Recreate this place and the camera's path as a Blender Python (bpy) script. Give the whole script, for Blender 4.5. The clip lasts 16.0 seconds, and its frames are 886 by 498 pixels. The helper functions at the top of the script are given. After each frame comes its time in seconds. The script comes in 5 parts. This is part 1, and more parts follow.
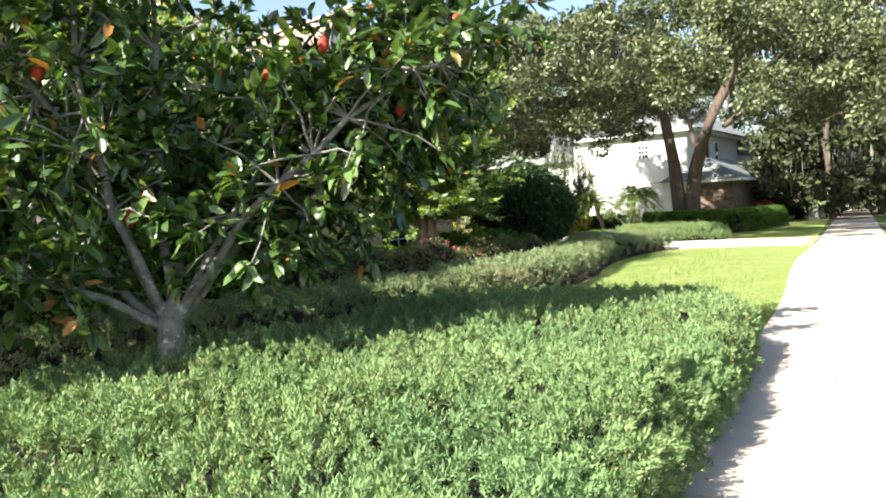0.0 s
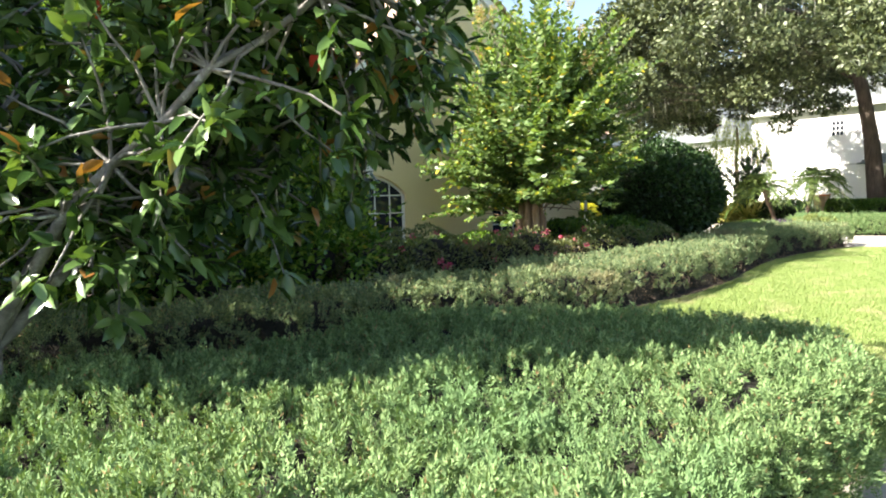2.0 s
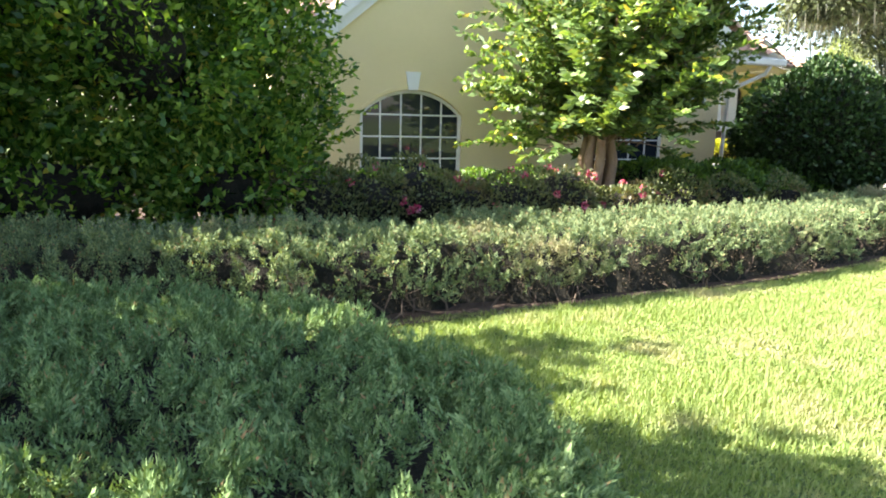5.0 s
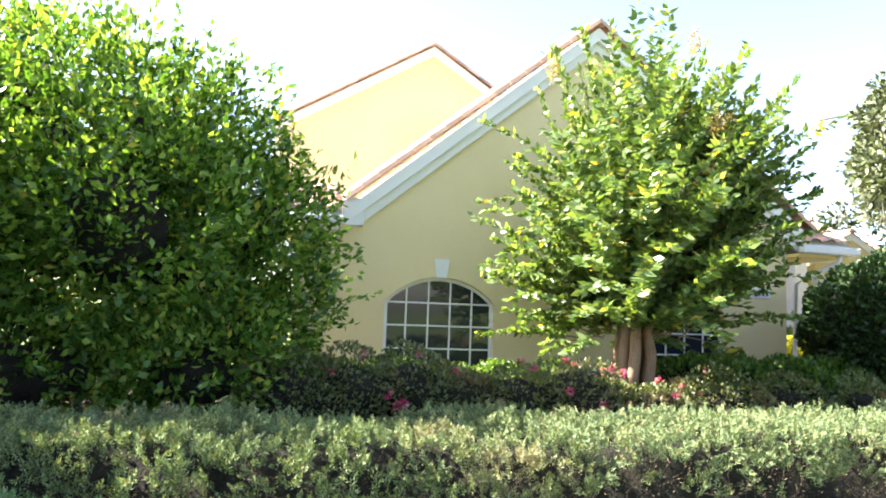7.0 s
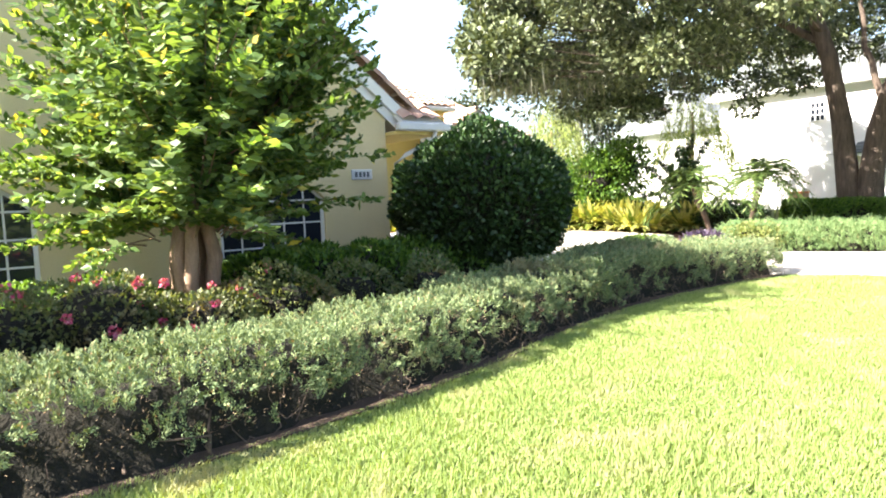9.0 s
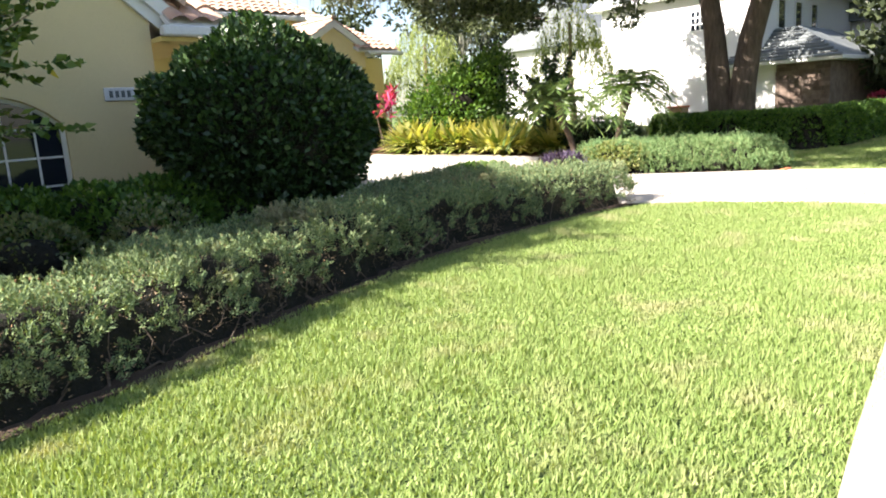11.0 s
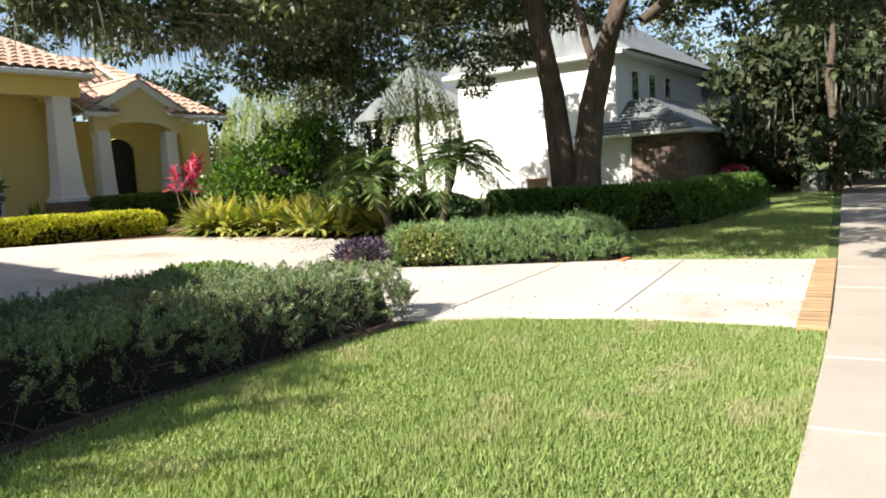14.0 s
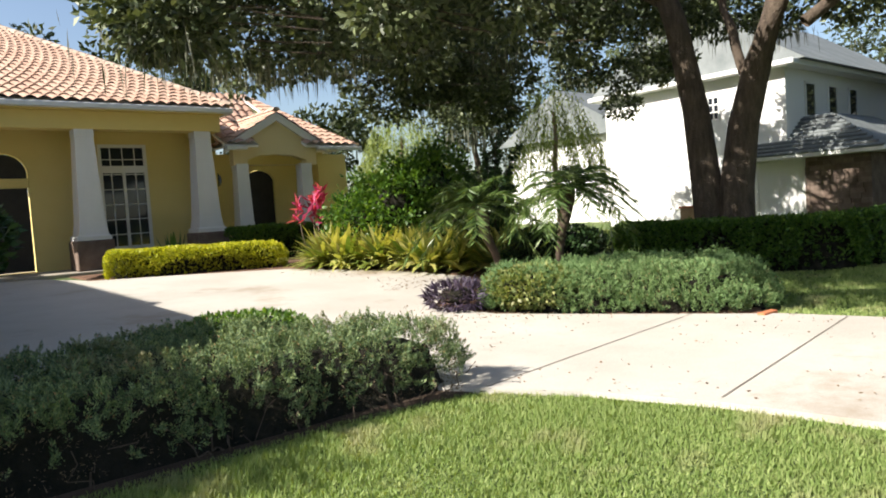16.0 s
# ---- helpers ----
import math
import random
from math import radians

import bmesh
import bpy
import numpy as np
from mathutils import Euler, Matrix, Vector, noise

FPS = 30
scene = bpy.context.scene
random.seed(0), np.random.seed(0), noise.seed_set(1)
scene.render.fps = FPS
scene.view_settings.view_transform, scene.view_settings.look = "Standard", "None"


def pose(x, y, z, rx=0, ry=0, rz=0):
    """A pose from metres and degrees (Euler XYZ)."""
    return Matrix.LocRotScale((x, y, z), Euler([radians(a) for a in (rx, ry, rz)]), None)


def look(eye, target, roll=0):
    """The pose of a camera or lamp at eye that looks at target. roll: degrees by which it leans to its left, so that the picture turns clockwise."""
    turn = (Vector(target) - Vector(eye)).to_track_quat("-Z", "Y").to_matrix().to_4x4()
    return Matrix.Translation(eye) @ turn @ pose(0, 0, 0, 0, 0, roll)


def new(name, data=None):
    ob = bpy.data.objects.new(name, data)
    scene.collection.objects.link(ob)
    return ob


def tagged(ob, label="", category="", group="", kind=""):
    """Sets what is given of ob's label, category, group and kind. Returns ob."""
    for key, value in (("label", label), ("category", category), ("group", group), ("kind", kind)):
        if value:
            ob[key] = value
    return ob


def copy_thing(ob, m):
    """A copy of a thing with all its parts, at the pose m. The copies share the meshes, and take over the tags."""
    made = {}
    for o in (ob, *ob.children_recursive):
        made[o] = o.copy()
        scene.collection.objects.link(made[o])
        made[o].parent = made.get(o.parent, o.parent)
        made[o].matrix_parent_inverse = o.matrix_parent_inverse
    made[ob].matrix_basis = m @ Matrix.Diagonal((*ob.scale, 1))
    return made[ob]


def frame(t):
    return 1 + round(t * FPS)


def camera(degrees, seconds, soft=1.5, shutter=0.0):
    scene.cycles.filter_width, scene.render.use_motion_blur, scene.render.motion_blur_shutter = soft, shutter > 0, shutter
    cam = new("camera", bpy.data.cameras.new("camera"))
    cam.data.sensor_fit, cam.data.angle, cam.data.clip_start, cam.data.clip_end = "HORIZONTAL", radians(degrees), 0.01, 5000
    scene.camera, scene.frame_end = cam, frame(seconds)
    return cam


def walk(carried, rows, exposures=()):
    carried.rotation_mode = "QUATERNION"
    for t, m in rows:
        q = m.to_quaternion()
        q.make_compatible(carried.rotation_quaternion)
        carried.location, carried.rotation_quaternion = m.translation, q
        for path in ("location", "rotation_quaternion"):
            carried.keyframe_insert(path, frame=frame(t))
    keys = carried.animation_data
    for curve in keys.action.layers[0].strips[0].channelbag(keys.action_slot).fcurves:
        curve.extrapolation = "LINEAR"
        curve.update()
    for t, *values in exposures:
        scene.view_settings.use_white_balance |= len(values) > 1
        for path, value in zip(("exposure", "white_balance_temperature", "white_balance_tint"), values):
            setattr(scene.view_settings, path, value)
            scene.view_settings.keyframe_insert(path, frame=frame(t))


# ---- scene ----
cam = camera(64.7, 16.0, soft=1.9)
PATH = [
    (0, (0.072, -1.561, 1.471), (1.65, -0.336, 1.37), -3.0),
    (0.5, (0.662, -1.623, 1.45), (2.13, -0.268, 1.358), -3.7),
    (1, (1.29, -1.553, 1.462), (2.698, -0.155, 1.208), -1.1),
    (1.5, (1.896, -1.449, 1.514), (3.233, 0.024, 1.305), -3.0),
    (2, (2.447, -1.384, 1.533), (3.676, 0.187, 1.385), -1.6),
    (2.5, (3.049, -1.183, 1.507), (4.215, 0.426, 1.282), -2.0),
    (3, (3.623, -1.208, 1.508), (4.625, 0.452, 1.019), 0.4),
    (3.5, (4.325, -1.088, 1.501), (5.291, 0.595, 1.016), -0.9),
    (6, (7.387, -0.695, 1.525), (7.877, 1.244, 1.5), 2.0),
    (6.5, (7.547, -0.503, 1.498), (8.027, 1.426, 1.72), 0.6),
    (7, (7.816, -0.443, 1.455), (8.226, 1.506, 1.635), 2.1),
    (7.5, (8.234, -0.218, 1.469), (8.827, 1.688, 1.603), 1.2),
    (8, (8.595, 0.02, 1.511), (9.45, 1.822, 1.647), -2.2),
    (8.5, (9.228, 0.152, 1.525), (10.158, 1.922, 1.49), -2.3),
    (9, (9.839, 0.12, 1.548), (11.034, 1.717, 1.4), -2.5),
    (9.5, (10.398, 0.379, 1.556), (11.66, 1.914, 1.326), -5.0),
    (10, (10.965, 0.456, 1.55), (12.296, 1.905, 1.186), -4.8),
    (12.5, (14.615, 1.289, 1.348), (16.009, 2.673, 0.972), -2.7),
    (13, (15.112, 1.309, 1.447), (16.723, 2.471, 1.208), -3.7),
    (13.5, (15.51, 1.331, 1.462), (17.065, 2.558, 1.185), -1.4),
    (14, (15.958, 1.419, 1.492), (17.543, 2.621, 1.281), -3.5),
    (14.5, (16.441, 1.355, 1.532), (17.971, 2.638, 1.413), -3.1),
    (15, (16.844, 1.372, 1.544), (18.452, 2.551, 1.382), -1.8),
    (15.5, (17.201, 1.486, 1.53), (18.714, 2.786, 1.389), -3.8),
    (16, (17.62, 1.555, 1.556), (18.892, 3.095, 1.445), -3.8),
]
walk(cam, [(t, look(eye, target, roll)) for t, eye, target, roll in PATH], exposures=[(0, 2.05, 6650, 12), (1.5, 2.22, 6650, 12), (3.0, 2.2, 6600, 13), (6, 2.98, 6650, 15), (9.0, 2.8, 6600, 16), (10.2, 2.42, 6550, 17), (12.4, 1.68, 6550, 12), (13.5, 1.43, 6550, 12), (16, 1.2, 6550, 11)])

# ---------------------------------------------------------------- light
SUN_EL, SUN_AZ = 37.0, -72.0          # degrees above the horizon, clockwise from +y
world = bpy.data.worlds.new("world")
scene.world = world
world.use_nodes = True
wn, wl = world.node_tree.nodes, world.node_tree.links
sky = wn.new("ShaderNodeTexSky")
sky.sky_type, sky.sun_disc = "NISHITA", False
sky.sun_elevation, sky.sun_rotation = radians(SUN_EL), radians(SUN_AZ)
sky.air_density, sky.dust_density = 1.0, 1.5
wl.new(sky.outputs[0], wn["Background"].inputs[0])
wn["Background"].inputs[1].default_value = 0.078
sun = new("sun", bpy.data.lights.new("sun", "SUN"))
sun.data.energy, sun.data.angle, sun.data.color = 5.0, radians(0.6), (1.0, 0.95, 0.86)
_e, _a = radians(SUN_EL), radians(SUN_AZ)
SUN_DIR = Vector((math.sin(_a) * math.cos(_e), math.cos(_a) * math.cos(_e), math.sin(_e)))
sun.matrix_world = look(SUN_DIR * 60, (0, 0, 0))

# ---------------------------------------------------------------- plan
SLOPE = 0.133                          # the pavement's edge: y = EDGE0 + SLOPE x
EDGE0 = -0.62
PAVE = math.atan(SLOPE)
rng = np.random.default_rng(7)


def smooth(t):
    t = np.clip(t, 0, 1)
    return t * t * (3 - 2 * t)


def ground_z(x, y):
    """Height of the ground: level at the pavement, rising towards the houses."""
    d = np.asarray(y) - (EDGE0 + SLOPE * np.asarray(x))
    return 0.55 * smooth((d - 3.0) / 16.0)


def gz(x, y):
    return float(ground_z(x, y))


BEND = ((-60, -7.0), (-10, -1.65), (-4, -0.98), (3.34, -0.17), (7.6, 0.31), (10.6, 0.67), (14.2, 1.32), (17.4, 1.88), (20.4, 2.14), (22.3, 2.32), (26.7, 2.84), (34, 3.75), (120, 14.5))


def edge_y(x):
    """The pavement's house-side edge: a gentle curve."""
    return float(np.mean(np.interp(x + np.linspace(-1.6, 1.6, 9), [p[0] for p in BEND], [p[1] for p in BEND])))


def pave_pt(x, d):
    """The point of the pavement's edge at x, moved d metres to its left."""
    return (x - d * SLOPE, edge_y(x) + d)


# ---------------------------------------------------------------- materials
def nodes_of(name):
    m = bpy.data.materials.new(name)
    m.use_nodes = True
    nt = m.node_tree
    return m, nt, nt.nodes["Principled BSDF"]


def noise_node(nt, scale, detail=4.0, rough=0.6, stretch=None):
    geo = nt.nodes.new("ShaderNodeNewGeometry")
    tex = nt.nodes.new("ShaderNodeTexNoise")
    tex.inputs["Scale"].default_value = scale
    tex.inputs["Detail"].default_value = detail
    tex.inputs["Roughness"].default_value = rough
    if stretch:
        mp = nt.nodes.new("ShaderNodeMapping")
        mp.inputs["Scale"].default_value = stretch
        nt.links.new(geo.outputs["Position"], mp.inputs["Vector"])
        nt.links.new(mp.outputs[0], tex.inputs["Vector"])
    else:
        nt.links.new(geo.outputs["Position"], tex.inputs["Vector"])
    return tex


def ramp_node(nt, source, stops):
    r = nt.nodes.new("ShaderNodeValToRGB")
    els = r.color_ramp.elements
    while len(els) < len(stops):
        els.new(0.5)
    for el, (p, c) in zip(els, stops):
        el.position, el.color = p, (*c, 1)
    nt.links.new(source, r.inputs[0])
    return r


def mix_node(nt, a, b, fac, mode="MIX"):
    m = nt.nodes.new("ShaderNodeMix")
    m.data_type, m.blend_type = "RGBA", mode
    if isinstance(fac, (int, float)):
        m.inputs[0].default_value = fac
    else:
        nt.links.new(fac, m.inputs[0])
    for s, v in ((6, a), (7, b)):
        if isinstance(v, tuple):
            m.inputs[s].default_value = (*v, 1)
        else:
            nt.links.new(v, m.inputs[s])
    return m.outputs[2]


def surface(name, c1, c2, scale=3.0, fine=60.0, rough=0.8, bump=0.3, dist=0.01, metal=0.0, stain=None, spec=0.3, stretch=None, each=0.0):
    """A mineral, painted or wooden surface: two scales of variation, and relief."""
    m, nt, b = nodes_of(name)
    big = noise_node(nt, scale, 5, 0.65, stretch)
    small = noise_node(nt, fine, 3, 0.6)
    base = ramp_node(nt, big.outputs[0], [(0.3, c1), (0.7, c2)]).outputs[0]
    grain = ramp_node(nt, small.outputs[0], [(0.25, (0.78, 0.78, 0.78)), (0.75, (1.0, 1.0, 1.0))]).outputs[0]
    col = mix_node(nt, base, grain, 1.0, "MULTIPLY")
    if stain:
        st = noise_node(nt, stain[1], 6, 0.7)
        f = ramp_node(nt, st.outputs[0], [(stain[2], (0, 0, 0)), (stain[2] + 0.18, (1, 1, 1))]).outputs[0]
        col = mix_node(nt, col, stain[0], f)
    if each:
        info = nt.nodes.new("ShaderNodeObjectInfo")
        tone = ramp_node(nt, info.outputs["Random"], [(0.0, (1 - each,) * 3), (1.0, (1.0, 1.0, 1.0))]).outputs[0]
        col = mix_node(nt, col, tone, 1.0, "MULTIPLY")
    nt.links.new(col, b.inputs["Base Color"])
    b.inputs["Roughness"].default_value, b.inputs["Metallic"].default_value = rough, metal
    b.inputs["Specular IOR Level"].default_value = spec
    if bump:
        bp = nt.nodes.new("ShaderNodeBump")
        bp.inputs["Strength"].default_value, bp.inputs["Distance"].default_value = bump, dist
        nt.links.new(small.outputs[0], bp.inputs["Height"])
        nt.links.new(bp.outputs[0], b.inputs["Normal"])
    return m


def leaf_mat(name, dark, mid, light, rough=0.5, trans=0.35, patch=None, spec=0.4, odd=None, relief=0):
    """Leaves: a tone of its own for each leaf, patches over the plant, and light through the blade."""
    m, nt, b = nodes_of(name)
    geo = nt.nodes.new("ShaderNodeNewGeometry")
    stops = [(0.0, dark), (0.45, mid), (0.93, light)]
    if odd:
        stops += [(0.965, light), (0.985, odd)]
    col = ramp_node(nt, geo.outputs["Random Per Island"], stops).outputs[0]
    tex = noise_node(nt, patch[1] if patch else 1.3, 4, 0.6)
    if patch:
        f = ramp_node(nt, tex.outputs[0], [(patch[2], (0, 0, 0)), (patch[2] + 0.16, (1, 1, 1))]).outputs[0]
        col = mix_node(nt, col, patch[0], f)
    else:
        f = ramp_node(nt, tex.outputs[0], [(0.3, (0.75, 0.75, 0.75)), (0.7, (1.0, 1.0, 1.0))]).outputs[0]
        col = mix_node(nt, col, f, 1.0, "MULTIPLY")
    nt.links.new(col, b.inputs["Base Color"])
    b.inputs["Roughness"].default_value = rough
    b.inputs["Specular IOR Level"].default_value = spec
    if relief:
        fine = noise_node(nt, relief, 2, 0.6)
        bp = nt.nodes.new("ShaderNodeBump")
        bp.inputs["Strength"].default_value, bp.inputs["Distance"].default_value = 0.8, 0.006
        nt.links.new(fine.outputs[0], bp.inputs["Height"])
        nt.links.new(bp.outputs[0], b.inputs["Normal"])
    tr = nt.nodes.new("ShaderNodeBsdfTranslucent")
    warm = mix_node(nt, col, (1.35, 1.3, 0.45), 1.0, "MULTIPLY")
    nt.links.new(warm, tr.inputs[0])
    mx = nt.nodes.new("ShaderNodeMixShader")
    mx.inputs[0].default_value = trans
    nt.links.new(b.outputs[0], mx.inputs[1])
    nt.links.new(tr.outputs[0], mx.inputs[2])
    nt.links.new(mx.outputs[0], nt.nodes["Material Output"].inputs[0])
    return m


M = {}
M["soil"] = surface("soil", (0.05, 0.033, 0.022), (0.11, 0.075, 0.05), 2.0, 45, 0.95, 0.9, 0.03)
M["turf"] = surface("turf", (0.07, 0.115, 0.03), (0.15, 0.2, 0.06), 1.2, 70, 0.95, 0.9, 0.02, stain=((0.22, 0.2, 0.09), 0.8, 0.56))
M["grass"] = leaf_mat("grass_blades", (0.15, 0.225, 0.06), (0.21, 0.29, 0.085), (0.31, 0.37, 0.14), 0.6, 0.3, patch=((0.335, 0.335, 0.17), 1.5, 0.53), spec=0.25)
M["concrete"] = surface("pale_concrete", (0.36, 0.32, 0.26), (0.44, 0.395, 0.33), 0.7, 90, 0.85, 0.25, 0.004, stain=((0.32, 0.285, 0.235), 0.5, 0.6), each=0.06)
M["drive"] = surface("driveway_concrete", (0.45, 0.415, 0.365), (0.56, 0.525, 0.47), 0.6, 60, 0.85, 0.35, 0.006, stain=((0.29, 0.23, 0.165), 0.45, 0.56))
M["brick"] = surface("buff_brick", (0.35, 0.23, 0.12), (0.45, 0.31, 0.175), 3, 80, 0.85, 0.5, 0.004, each=0.25)
M["stucco"] = surface("yellow_stucco", (0.76, 0.62, 0.35), (0.81, 0.67, 0.39), 0.8, 120, 0.9, 0.35, 0.005)
M["stucco_deep"] = surface("deep_yellow_stucco", (0.78, 0.61, 0.23), (0.82, 0.66, 0.27), 0.8, 120, 0.9, 0.3, 0.005)
M["trim"] = surface("white_trim", (0.78, 0.77, 0.74), (0.83, 0.82, 0.8), 1.5, 90, 0.55, 0.1, 0.002)
M["white"] = surface("white_stucco", (0.80, 0.79, 0.77), (0.84, 0.83, 0.81), 0.7, 90, 0.85, 0.25, 0.004)
M["tile"] = surface("terracotta_tile", (0.52, 0.31, 0.22), (0.70, 0.49, 0.37), 1.2, 40, 0.8, 0.4, 0.006, stain=((0.20, 0.13, 0.10), 1.5, 0.6), each=0.3)
M["tile_pale"] = surface("pale_clay_tile", (0.55, 0.40, 0.30), (0.66, 0.52, 0.41), 1.2, 40, 0.8, 0.4, 0.006, stain=((0.25, 0.18, 0.15), 1.2, 0.6), each=0.3)
M["slate"] = surface("grey_roof_tile", (0.15, 0.17, 0.17), (0.25, 0.27, 0.27), 1.0, 40, 0.75, 0.4, 0.006, each=0.3)
M["stone"] = surface("ledge_stone", (0.16, 0.11, 0.085), (0.33, 0.25, 0.2), 2.5, 30, 0.9, 0.8, 0.02, each=0.5)
M["bark"] = surface("oak_bark", (0.06, 0.045, 0.035), (0.15, 0.115, 0.085), 4, 25, 0.95, 1.0, 0.04, stretch=(3, 3, 0.6))
M["bark_pale"] = surface("pale_bark", (0.10, 0.092, 0.08), (0.30, 0.285, 0.26), 9, 40, 0.9, 0.7, 0.012, stain=((0.52, 0.52, 0.47), 13, 0.55))
M["bark_tan"] = surface("tan_smooth_bark", (0.22, 0.14, 0.09), (0.38, 0.26, 0.17), 5, 50, 0.75, 0.5, 0.01, stretch=(3, 3, 0.7))
M["twig"] = surface("dry_twig", (0.06, 0.045, 0.033), (0.17, 0.125, 0.09), 6, 60, 0.95, 0.5, 0.004)
# near-black solid inside the plants: the shade among the twigs is in its colour
M["core"] = surface("painted_shade_core", (0.008, 0.009, 0.005), (0.028, 0.024, 0.015), 9, 40, 1.0, 1.0, 0.04)
M["juniper"] = leaf_mat("juniper_sprays", (0.075, 0.135, 0.052), (0.155, 0.24, 0.092), (0.24, 0.335, 0.15), 0.8, 0.14, spec=0.08, relief=90, patch=((0.14, 0.235, 0.10), 0.7, 0.5), odd=(0.3, 0.2, 0.1))
M["juniper_b"] = leaf_mat("clipped_juniper_sprays", (0.075, 0.12, 0.06), (0.15, 0.205, 0.105), (0.27, 0.33, 0.15), 0.8, 0.14, spec=0.08, relief=90, patch=((0.26, 0.22, 0.13), 0.9, 0.57), odd=(0.32, 0.2, 0.11))
M["dead"] = leaf_mat("dead_juniper", (0.10, 0.075, 0.05), (0.19, 0.14, 0.09), (0.27, 0.21, 0.14), 0.8, 0.1, spec=0.1)
M["privet"] = leaf_mat("glossy_green_leaves", (0.03, 0.085, 0.014), (0.095, 0.205, 0.036), (0.3, 0.45, 0.09), 0.22, 0.45, odd=(0.5, 0.45, 0.08))
M["crape"] = leaf_mat("crape_leaves", (0.055, 0.11, 0.03), (0.13, 0.22, 0.06), (0.27, 0.37, 0.13), 0.38, 0.38, odd=(0.62, 0.5, 0.08))
M["dark_leaf"] = leaf_mat("dark_bush_leaves", (0.012, 0.034, 0.01), (0.024, 0.06, 0.016), (0.055, 0.11, 0.028), 0.45, 0.15)
M["magnolia"] = leaf_mat("magnolia_leaves", (0.02, 0.048, 0.013), (0.05, 0.105, 0.026), (0.14, 0.23, 0.07), 0.26, 0.22, odd=(0.36, 0.17, 0.05), spec=0.6)
M["oak_leaf"] = leaf_mat("live_oak_leaves", (0.03, 0.045, 0.018), (0.075, 0.1, 0.04), (0.2, 0.235, 0.115), 0.5, 0.12)
M["far_leaf"] = leaf_mat("distant_tree_leaves", (0.016, 0.027, 0.01), (0.037, 0.052, 0.019), (0.085, 0.11, 0.04), 0.7, 0.15)
M["pale_leaf"] = leaf_mat("pale_feathery_leaves", (0.14, 0.2, 0.06), (0.24, 0.30, 0.10), (0.36, 0.42, 0.16), 0.7, 0.4)
M["moss"] = leaf_mat("spanish_moss", (0.10, 0.105, 0.085), (0.17, 0.175, 0.14), (0.25, 0.25, 0.2), 0.95, 0.25, spec=0.05)
M["rose_leaf"] = leaf_mat("rose_leaves", (0.06, 0.085, 0.03), (0.11, 0.14, 0.05), (0.20, 0.21, 0.09), 0.5, 0.3, patch=((0.2, 0.12, 0.075), 1.3, 0.55))
M["low_leaf"] = leaf_mat("low_shrub_leaves", (0.05, 0.12, 0.02), (0.10, 0.20, 0.03), (0.19, 0.31, 0.055), 0.5, 0.4)
M["yellow_leaf"] = leaf_mat("golden_leaves", (0.28, 0.33, 0.02), (0.45, 0.47, 0.03), (0.62, 0.60, 0.06), 0.5, 0.4)
M["ginger"] = leaf_mat("variegated_leaves", (0.13, 0.21, 0.04), (0.35, 0.38, 0.09), (0.62, 0.58, 0.22), 0.45, 0.35)
M["palm"] = leaf_mat("palm_leaflets", (0.05, 0.10, 0.025), (0.10, 0.17, 0.045), (0.19, 0.26, 0.08), 0.4, 0.3)
M["hedge_leaf"] = leaf_mat("dark_hedge_leaves", (0.035, 0.09, 0.015), (0.075, 0.16, 0.025), (0.16, 0.28, 0.045), 0.45, 0.35)
M["purple"] = leaf_mat("purple_leaves", (0.03, 0.018, 0.04), (0.06, 0.04, 0.08), (0.13, 0.1, 0.16), 0.5, 0.25)
M["magenta"] = leaf_mat("magenta_leaves", (0.28, 0.02, 0.07), (0.55, 0.04, 0.16), (0.75, 0.16, 0.3), 0.4, 0.35)
M["pink"] = leaf_mat("rose_petals", (0.42, 0.02, 0.1), (0.6, 0.08, 0.2), (0.7, 0.3, 0.36), 0.5, 0.3)
M["red"] = surface("red_seed_cone", (0.48, 0.03, 0.02), (0.72, 0.09, 0.05), 30, 90, 0.6, 0.5, 0.006)
M["agave"] = leaf_mat("grey_green_blades", (0.12, 0.16, 0.11), (0.2, 0.25, 0.18), (0.3, 0.36, 0.27), 0.5, 0.2)
M["dark_glass_frame"] = surface("dark_door_wood", (0.02, 0.016, 0.013), (0.035, 0.028, 0.022), 4, 60, 0.5, 0.2, 0.003)
M["gutter"] = surface("white_gutter_metal", (0.70, 0.70, 0.69), (0.76, 0.76, 0.75), 2, 60, 0.4, 0.05, 0.002)
M["mortar"] = surface("dark_joint", (0.14, 0.12, 0.1), (0.24, 0.21, 0.17), 4, 60, 0.95, 0.4, 0.004)
M["blossom"] = leaf_mat("dry_blossom", (0.32, 0.24, 0.1), (0.45, 0.33, 0.15), (0.5, 0.4, 0.2), 0.8, 0.3)
M["orange"] = surface("orange_clay", (0.5, 0.16, 0.07), (0.6, 0.22, 0.1), 5, 60, 0.9, 0.4, 0.004)


def glass_mat():
    m, nt, b = nodes_of("window_glass")
    b.inputs["Base Color"].default_value = (0.018, 0.022, 0.03, 1)
    b.inputs["Roughness"].default_value = 0.04
    b.inputs["Specular IOR Level"].default_value = 0.55
    return m


M["glass"] = glass_mat()
M["agave_box"] = surface("weathered_grey_paint", (0.2, 0.22, 0.2), (0.28, 0.3, 0.28), 2, 40, 0.6, 0.1, 0.002)
M["varieg"] = leaf_mat("olive_cream_leaves", (0.12, 0.16, 0.04), (0.22, 0.27, 0.08), (0.38, 0.38, 0.16), 0.5, 0.3)
M["litter"] = leaf_mat("dry_fallen_leaves", (0.09, 0.05, 0.03), (0.17, 0.1, 0.055), (0.3, 0.2, 0.11), 0.8, 0.1)


